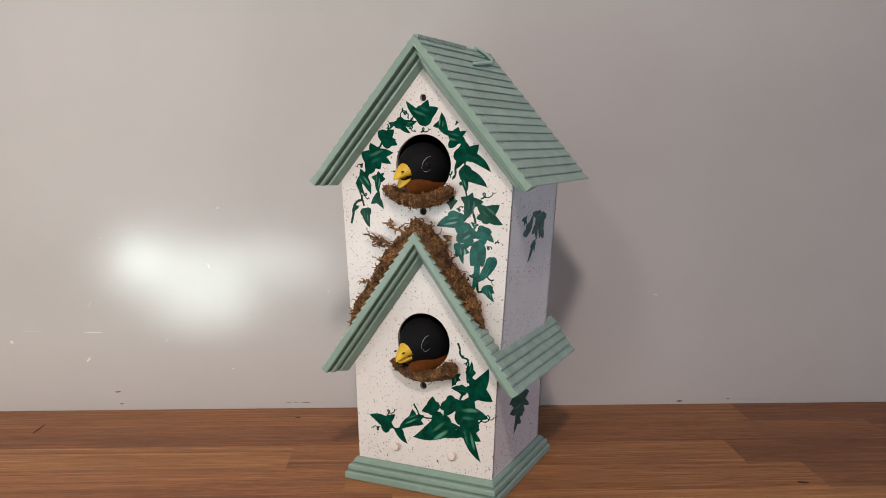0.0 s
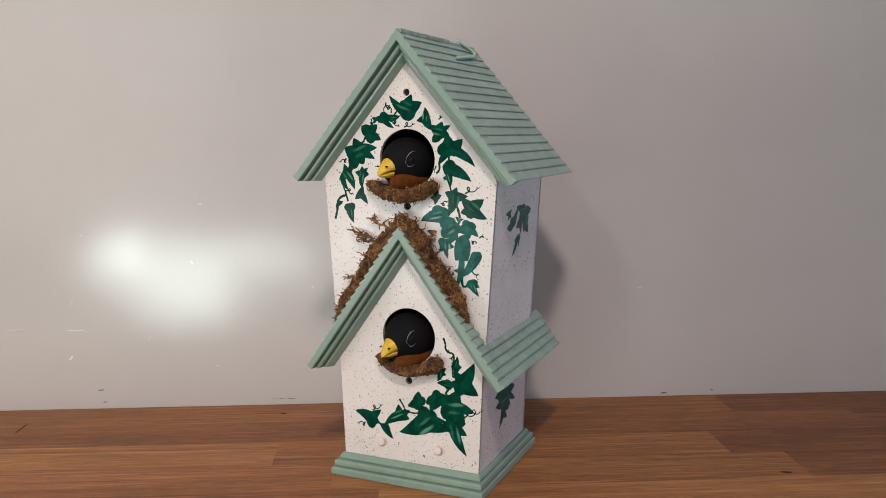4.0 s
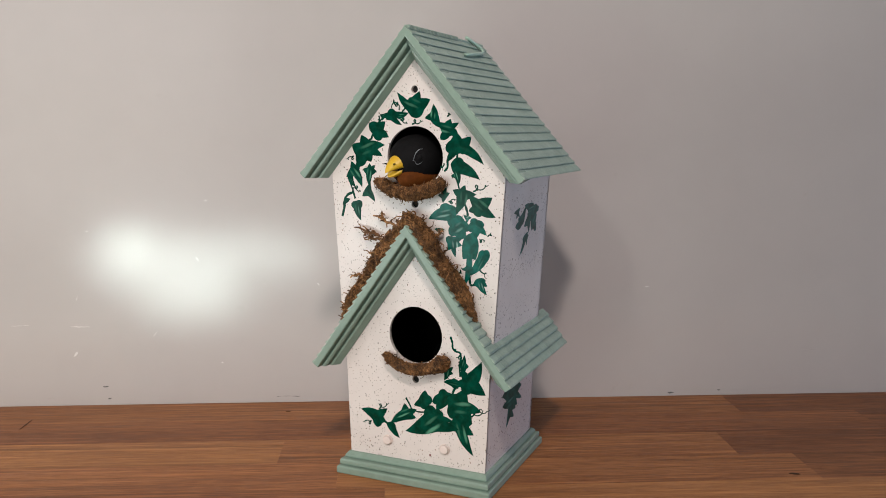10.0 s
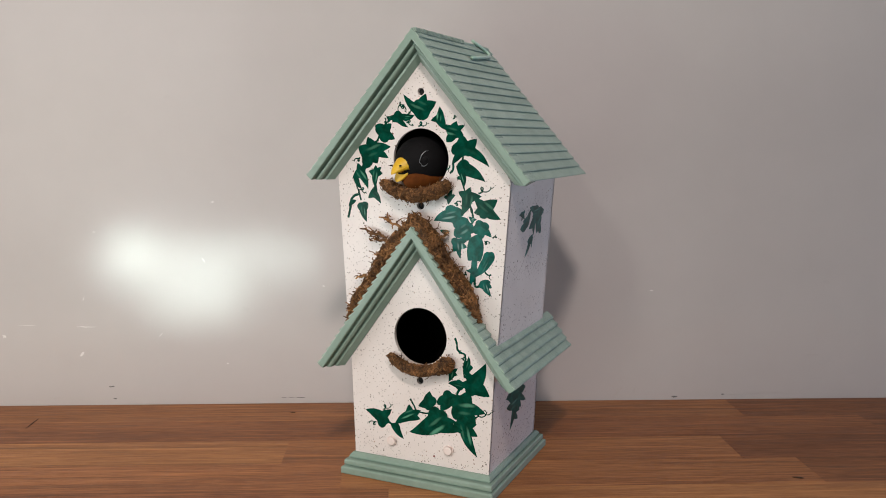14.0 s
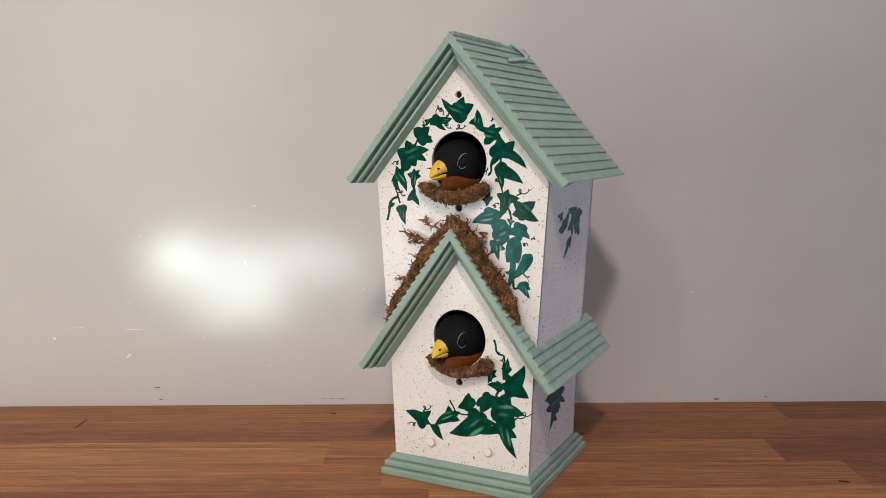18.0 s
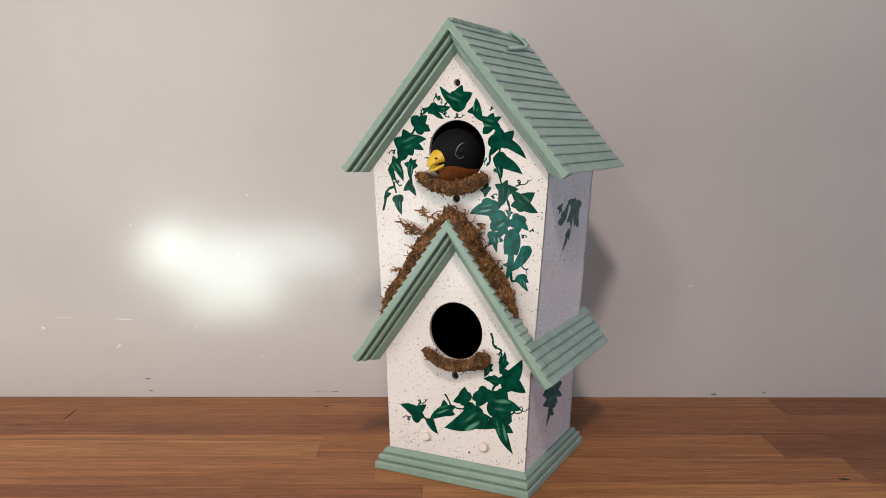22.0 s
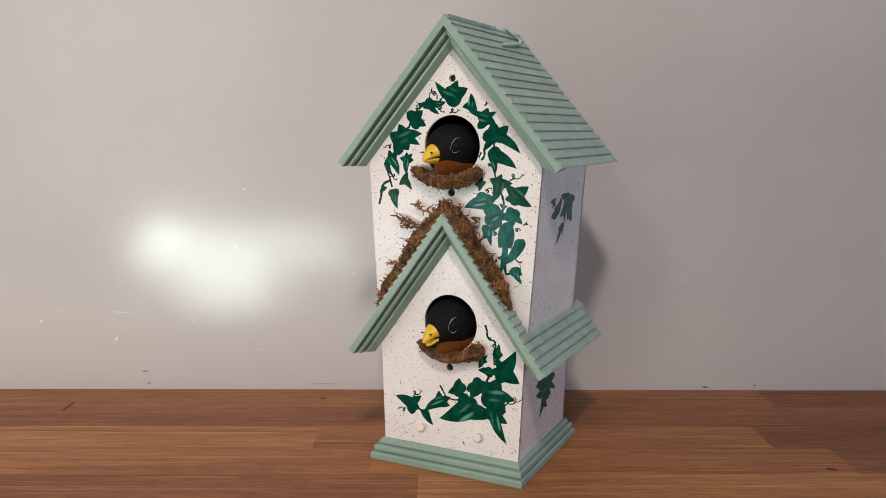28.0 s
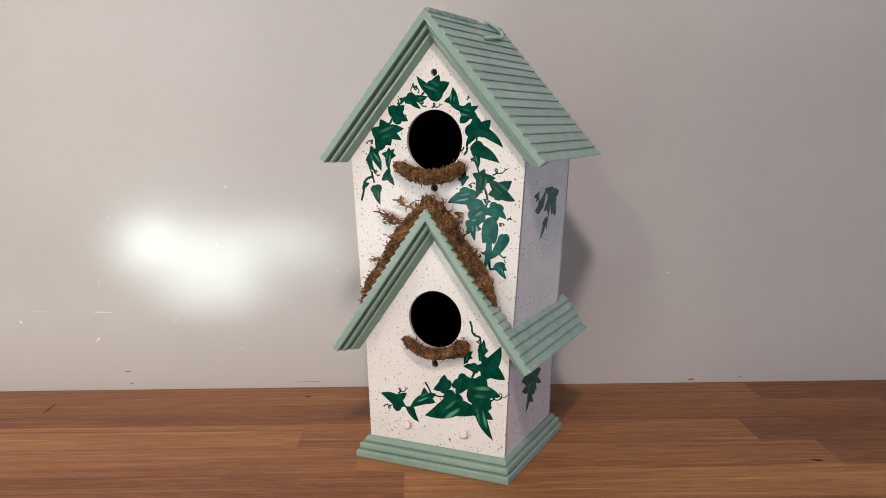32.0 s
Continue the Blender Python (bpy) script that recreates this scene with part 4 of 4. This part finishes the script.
for x, z, angle, length, loops in (
        (-0.260, 4.548, -102, 0.141, 2), (-0.224, 4.516, -69, 0.101, 2), (-0.181, 4.321, -26, 0.103, 2), (-0.032, 4.270, 15, 0.138, 2), (-0.799, 3.896, -158, 0.108, 2),
        (-0.801, 3.528, -29, 0.104, 2), (0.427, 3.395, 21, 0.094, 2), (0.721, 3.523, 23, 0.205, 2), (0.803, 2.981, -7, 0.067, 2), (0.902, 3.024, 46, 0.064, 1),
        (0.809, 2.649, -51, 0.130, 1), (0.567, 2.624, -64, 0.048, 1), (-0.502, 0.839, 33, 0.165, 2), (-0.595, 0.668, -168, 0.129, 2), (0.710, 0.913, 25, 0.261, 3),
        (-0.462, 4.362, -71, 0.067, 1), (0.367, 3.830, -108, 0.086, 1), (0.402, 4.354, 27, 0.053, 1)):
    tendril(on_front, x, z, angle, length, loops)

# ---------------------------------------------------------------- moss


def strand(bm, p, d, length, r, curl, near=-0.6, ground=None):
    """One moss fibre, curled like a loose spring."""
    n = 11
    pts, radii = [Vector(p)], [r]
    d = Vector(d).normalized()
    axis = Vector((random.gauss(0, 1), random.gauss(0, 1), random.gauss(0, 1))).normalized()
    turn = curl * random.uniform(0.4, 1.5) / n
    for i in range(n):
        d = (Matrix.Rotation(turn, 3, axis) @ d).normalized()
        axis = (axis + Vector((random.gauss(0, 0.22), random.gauss(0, 0.22), random.gauss(0, 0.22)))).normalized()
        q = pts[-1] + d * length / n
        q.y = min(max(q.y, near), -0.004)
        if ground:
            q.z = max(q.z, ground(q.x))
        pts.append(q)
        radii.append(r * (1 - 0.45 * (i + 1) / n))
    tube(bm, pts, radii, 3)


def moss(name, line, thick, fibres, label, shaggy=1.0, along=0.6, near=-0.6, ground=None, curl=7.5, loose=0.6, stout=1.0):
    """A moss roll: a lumpy core, coloured dark as the shade between fibres, with curled fibres; line(t) gives its
    centre, thick(t) its radius.
    """
    bm = bmesh.new()
    n = 26
    pts = [Vector(line(i / n)) for i in range(n + 1)]
    loops = []
    for i, p in enumerate(pts):
        d = (pts[min(i + 1, n)] - pts[max(i - 1, 0)]).normalized()
        a = d.cross(Vector((0, 1, 0))).normalized()
        b = d.cross(a)
        loop = []
        for k in range(12):
            q = math.tau * k / 12
            o = math.cos(q) * a + math.sin(q) * b
            r = thick(i / n) * (0.30, 0.62, 0.8)[min(i, n - i, 2)] * (1 + 0.5 * noise.noise((p + o * 0.2) * 8))
            loop.append(p + o * r)
        loops.append(loop)
    loft(bm, loops)
    core = part(name, bm, M_CORE_SHADE, house, label, smooth=True)
    bm = bmesh.new()
    for _ in range(fibres):
        t = random.random()
        if random.random() > loose:
            # a fibre wound round the roll
            turn, step, q = random.uniform(-1.2, 1.2), random.choice((-1, 1)) * random.uniform(0.05, 0.14), random.uniform(0, math.tau)
            swell, dip = random.uniform(0.82, 1.12), random.uniform(0, 9)
            path = []
            for k in range(9):
                w = min(max(t + step * k / 8, 0.0), 1.0)
                p = Vector(line(w))
                d = (Vector(line(min(w + 0.02, 1))) - Vector(line(max(w - 0.02, 0)))).normalized()
                a = d.cross(Vector((0, 1, 0))).normalized()
                f = q + turn * k / 8 + 0.25 * math.sin(dip + k * 1.1)
                o = math.cos(f) * a + math.sin(f) * d.cross(a)
                p = p + o * thick(w) * min(1, 0.35 + 9 * min(w, 1 - w)) * swell * (1 + 0.35 * noise.noise(Vector((dip, k * 0.5, w * 20))))
                p.y = min(max(p.y, near), -0.004)
                if ground:
                    p.z = max(p.z, ground(p.x))
                path.append(p)
            r = random.uniform(0.0050, 0.0100)
            tube(bm, path, [r * (1 - 0.04 * k) for k in range(9)], 3)
            continue
        p = Vector(line(t))
        d = (Vector(line(min(t + 0.02, 1))) - Vector(line(max(t - 0.02, 0)))).normalized()
        o = Vector((random.gauss(0, 1), random.gauss(-0.3, 1), random.gauss(0, 1)))
        o = (o - d * o.dot(d)).normalized()
        start = p + o * thick(t) * random.uniform(0.55, 0.98)
        start.y = min(max(start.y, near), -0.004 - random.random() * 0.03)
        if ground:
            start.z = max(start.z, ground(start.x))
        way = d * random.choice((-1, 1)) * along * 1.5 + Vector((random.gauss(0, 0.5), random.gauss(0, 0.4), random.gauss(0, 0.5)))
        way -= o * max(0.0, way.dot(o)) * 0.85
        strand(bm, start, way, random.uniform(0.12, 0.28) * shaggy * min(1, 0.4 + 6 * min(t, 1 - t)), random.uniform(0.0050, 0.0100) * stout, curl, near, ground)
    tagged(part("moss_fibre", bm, M_MOSS, core), kind="stuff")
    return core


def nest(hole, a0, a1, r, left, right, y, th, knob):
    """A crescent roll below a doorway; left and right widen it at its ends, knob thickens its last end."""
    def line(t):
        a = math.radians(a0 + (a1 - a0) * t)
        k = (2 * t - 1) ** 2
        rr = r + k * (left if t < 0.5 else right)
        return (hole[0] + rr * math.cos(a), y - 0.05 * math.sin(math.pi * t), hole[1] + rr * math.sin(a))
    return line, lambda t: th * (0.75 + 0.25 * math.sin(math.pi * min(max(t, 0), 1)) + knob * max(0, t - 0.75) * 4)


line, th = nest(HOLE_UP, 209, 327, 0.406, 0.13, 0.06, -0.06, 0.070, 0.15)
moss("moss_nest", line, th, 2000, "tuft of dry brown moss below the upper doorway", 0.42, 0.6, curl=4.0, loose=0.3)
line, th = nest(HOLE_LOW, 212, 332, 0.386, 0.065, 0.115, -0.05, 0.057, 1.1)
moss("moss_nest", line, th, 2000, "roll of dry brown moss below the lower doorway", 0.36, 1.3, curl=7.0, loose=0.22)


def gable_thick(t):
    s = abs(2 * t - 1)
    return (0.098 if t < 0.5 else 0.088) * (0.92 + 0.20 * math.sin(math.pi * min(s * 1.15, 1))) * (1 - 0.45 * max(0, s - 0.85) / 0.15) * (1 + 0.12 * math.sin(23 * t))


def gable_line(t):
    x = -0.90 + 1.68 * t
    s = abs(x + 0.01)
    return (x, -0.095 + 0.02 * math.sin(9 * t), 3.10 - 1.372 * s + 1.05 * gable_thick(t))


moss("moss_garland", gable_line, gable_thick, 4300, "garland of dry brown moss along the lower gable", 0.62, 0.8, -0.215, lambda x: 3.14 - 1.372 * abs(x), curl=10.0, loose=0.75, stout=1.3)
bm = bmesh.new()
for x0, z0, x1, z1, n in ((-0.43, 2.97, -0.76, 3.07, 18), (-0.22, 3.10, -0.50, 3.22, 8), (-0.36, 3.15, -0.40, 3.25, 4), (-0.14, 3.16, -0.03, 3.28, 6), (0.28, 3.00, 0.40, 3.08, 8), (-0.42, 2.93, -0.62, 2.95, 8), (-0.70, 2.50, -0.82, 2.46, 8), (-0.80, 2.2, -0.90, 2.02, 14)):
    a, b = Vector((x0, -0.07, z0)), Vector((x1, -0.09, z1))
    for _ in range(n):
        t = random.random() ** 0.7 * 0.75
        p = a.lerp(b, t) + Vector((random.gauss(0, 0.012), random.gauss(0, 0.015), random.gauss(0, 0.012)))
        strand(bm, p, (b - a).normalized() + Vector((random.gauss(0, 0.5), random.gauss(0, 0.4), random.gauss(0, 0.5))), random.uniform(0.05, 0.11), random.uniform(0.007, 0.012), 4.5)
    tube(bm, [a.lerp(b, k / 5) + Vector((0, 0, 0.012 * math.sin(k * 2.1))) for k in range(6)], [0.018, 0.017, 0.015, 0.014, 0.012, 0.008], 5)
tagged(part("moss_sprig", bm, M_MOSS, house, "loose curled sprigs of dry moss"), kind="stuff")

# ---------------------------------------------------------------- the two robins


def robin(name, label, breast):
    """A toy robin's head and breast, facing -y; its origin is the middle of the head, breast is the height of its breast."""
    bird = thing(name, pose(0, 0, 0), label, "toy bird", "robins in the birdhouse")
    bm = bmesh.new()
    vs = ball(bm, (0, 0.03, 0), (0.315, 0.345, 0.30), 32, 20)
    for v in vs:
        if v.co.y < 0:
            v.co.z -= 0.25 * v.co.y * v.co.y
            v.co.x *= 1 - 0.9 * max(0, -v.co.y - 0.1)
    part("head", bm, M_BIRD, bird, smooth=True)
    bm = bmesh.new()
    ball(bm, (0.085, -0.02, breast), (0.185, 0.295, 0.155), 32, 20)
    part("breast", bm, M_BREAST, bird, "rust-brown breast", smooth=True)
    bm = bmesh.new()
    ball(bm, (0, 0.42, -0.16), (0.24, 0.36, 0.26), 24, 14)
    part("body", bm, M_BIRD, bird, smooth=True)
    # beak: two tapered shells
    for nm, sg, mat in (("upper_beak", 1, M_BEAK), ("lower_beak", -1, M_BEAK)):
        bm = bmesh.new()
        loops = []
        for k in range(9):
            t = k / 8
            w = (0.124 if sg > 0 else 0.112) * (1 - t) ** (0.7 if sg > 0 else 0.5) + 0.008
            h = (0.148 if sg > 0 else 0.086) * (1 - t) ** 0.7 + 0.006
            y = 0.02 - 0.192 * t * (1.0 if sg > 0 else 0.95)
            dip = -0.042 * t * t if sg > 0 else -0.012 * t
            loop = []
            for q in range(11):
                a = math.pi * q / 10
                loop.append((w * math.cos(a), y, dip + sg * h * math.sin(a) ** 0.9))
            loops.append(loop)
        loft(bm, loops)
        if sg > 0:
            ob = part(nm, bm, mat, bird, "yellow upper beak with a nostril", smooth=True)
            ob.location = (0, -0.272 * U, -0.035 * U)
            for sx in (-1, 1):
                bm = bmesh.new()
                ball(bm, (sx * 0.078, -0.095, 0.052), (0.012, 0.02, 0.009), 10, 6)
                part("nostril", bm, M_EYE, ob)
        else:
            jaw = part(nm, bm, mat, bird, "yellow lower beak", smooth=True)
            jaw.location = (0, -0.262 * U, -0.05 * U)
    bm = bmesh.new()
    ball(bm, (0, -0.30, -0.045), (0.06, 0.085, 0.028), 14, 8)
    part("mouth", bm, M_MOUTH, bird, "dark inside of the beak", smooth=True)
    for sx in (1,):
        ex, ey, ez = sx * 0.262, -0.14, 0.065
        n = Vector((sx * 0.80, -0.55, 0.22)).normalized()
        t1 = n.cross(Vector((0, 0, 1))).normalized()
        t2 = t1.cross(n)
        c = Vector((ex, ey, ez))
        bm = bmesh.new()
        loft(bm, [[c + n * d + (t1 * math.cos(math.tau * k / 18) + t2 * math.sin(math.tau * k / 18)) * rr for k in range(18)] for d, rr in ((-0.04, 0.036), (-0.006, 0.034), (0.0, 0.026), (0.002, 0.012))])
        eye = part("eye", bm, M_EYE, bird, "glossy black eye", smooth=True)
        for a0, a1, rad, w in ((-22, 104, 0.082, 0.0056), (222, 332, 0.066, 0.0046)):
            bm = bmesh.new()
            pts = []
            for k in range(11):
                a = math.radians(a0 + (a1 - a0) * k / 10)
                p = (t1 * math.cos(a) * 0.82 + t2 * math.sin(a) * 1.15 - t1 * 0.42 * math.sin(a)) * rad
                pts.append(c + n * (0.012 - 1.6 * p.length_squared) + p)
            tube(bm, pts, [w * (0.22 + 0.78 * math.sin(math.pi * k / 10) ** 1.5) for k in range(11)], 5)
            part("eye_ring", bm, M_EYE_RING, eye, "pale painted ring line", smooth=True)
    return bird, jaw


robin_up, jaw_up = robin("robin", "toy robin with yellow beak looking out of the upper doorway", -0.172)
robin_low, jaw_low = robin("robin", "toy robin with yellow beak looking out of the lower doorway", -0.215)


# ---------------------------------------------------------------- moves
def motions():
    def spot(x, y, z, yaw, pitch, roll):
        return HOUSE @ pose(x * U, y * U, z * U, 0, 0, yaw) @ pose(0, 0, 0, pitch, roll, 0)

    up_out, up_turn, up_mid, up_in = spot(-0.07, 0.12, 3.85, -22, 7, 0), spot(-0.04, 0.27, 3.86, -13, 5, 0), spot(-0.13, 0.60, 3.83, 2, 9, 0), spot(0.05, 1.05, 3.30, 14, 38, 0)
    low_out, low_turn, low_mid, low_in = spot(-0.06, 0.12, 1.775, -25, 14, -2), spot(0.0, 0.26, 1.80, -10, 7, -3), spot(-0.08, 0.62, 1.70, 6, 10, 0), spot(0.06, 1.05, 1.20, 18, 40, 0)
    walk(robin_up, [(0, up_out), (6.3, up_out), (6.4, up_turn), (6.5, up_mid), (6.6, up_in), (9.02, up_in), (9.2, up_mid), (9.3, up_turn), (9.4, up_out), (30.0, up_out), (30.06, up_turn), (30.11, up_mid), (30.2, up_in), (32, up_in)])
    walk(robin_low, [(0, low_out), (9.02, low_out), (9.1, low_turn), (9.2, low_mid), (9.3, low_in), (15.3, low_in), (15.42, low_mid), (15.52, low_turn), (15.62, low_out), (19.8, low_out), (19.9, low_turn), (20.0, low_mid), (20.1, low_in),
                     (22.38, low_in), (22.54, low_mid), (22.68, low_turn), (22.8, low_out), (28.0, low_out), (28.1, low_turn), (28.2, low_mid), (28.3, low_in), (32, low_in)])
    def chirp(jaw, states):
        """Keys the beak at times in seconds, each followed by its state: o (open), h (half open), q (a slit) or c (closed)."""
        wide = dict(o=42, h=24, q=11, c=3)
        walk(jaw, [(float(k[:-1]), pose(0, -0.262 * U, -0.05 * U, wide[k[-1]])) for k in states.split()])

    chirp(jaw_up, "0o 0.2o 0.4o 0.6h 0.8c 1q 1.2o 1.4o 1.6o 1.8h 2q 2.2o 2.4h 2.6o "
          "2.8o 3o 3.5h 4.5c 6c 9c 9.5c 9.7o 10h 10.3o 10.6c 10.9o 11o 11.2c "
          "11.5o 11.8o 12q 12.4o 12.7h 13o 13.3c 13.6o 14o 14.3o 16.7o 17o 17.3h 17.6o "
          "18q 18.3o 18.6c 19c 19.6h 20h 20.3c 20.6o 20.8h 21o 21.4o 21.8h 22h 22.3o "
          "22.6c 23c 23.3c 23.6c 24c 24.3c 24.6c 25c 25.3o 26o 27.5c 28c 28.4h 28.7o 29c "
          "29.4c 30c 32c")
    chirp(jaw_low, "0q 0.2o 0.4h 0.6h 0.8c 1c 1.2h 1.4h 1.6c 2c 2.4h 3q 4.5c 5.5h "
          "6c 6.5h 7q 7.6c 8q 8.4h 8.7h 9q 16.6o 17h 17.5h 18c 18.5h 19c "
          "19.2o 19.4o 19.6c 20c 23c 23.2h 23.5o 23.8o 24q 24.2c 24.6o 24.8h 25c 25.4c "
          "27.5c 28h 28.2h 32c")


motions()
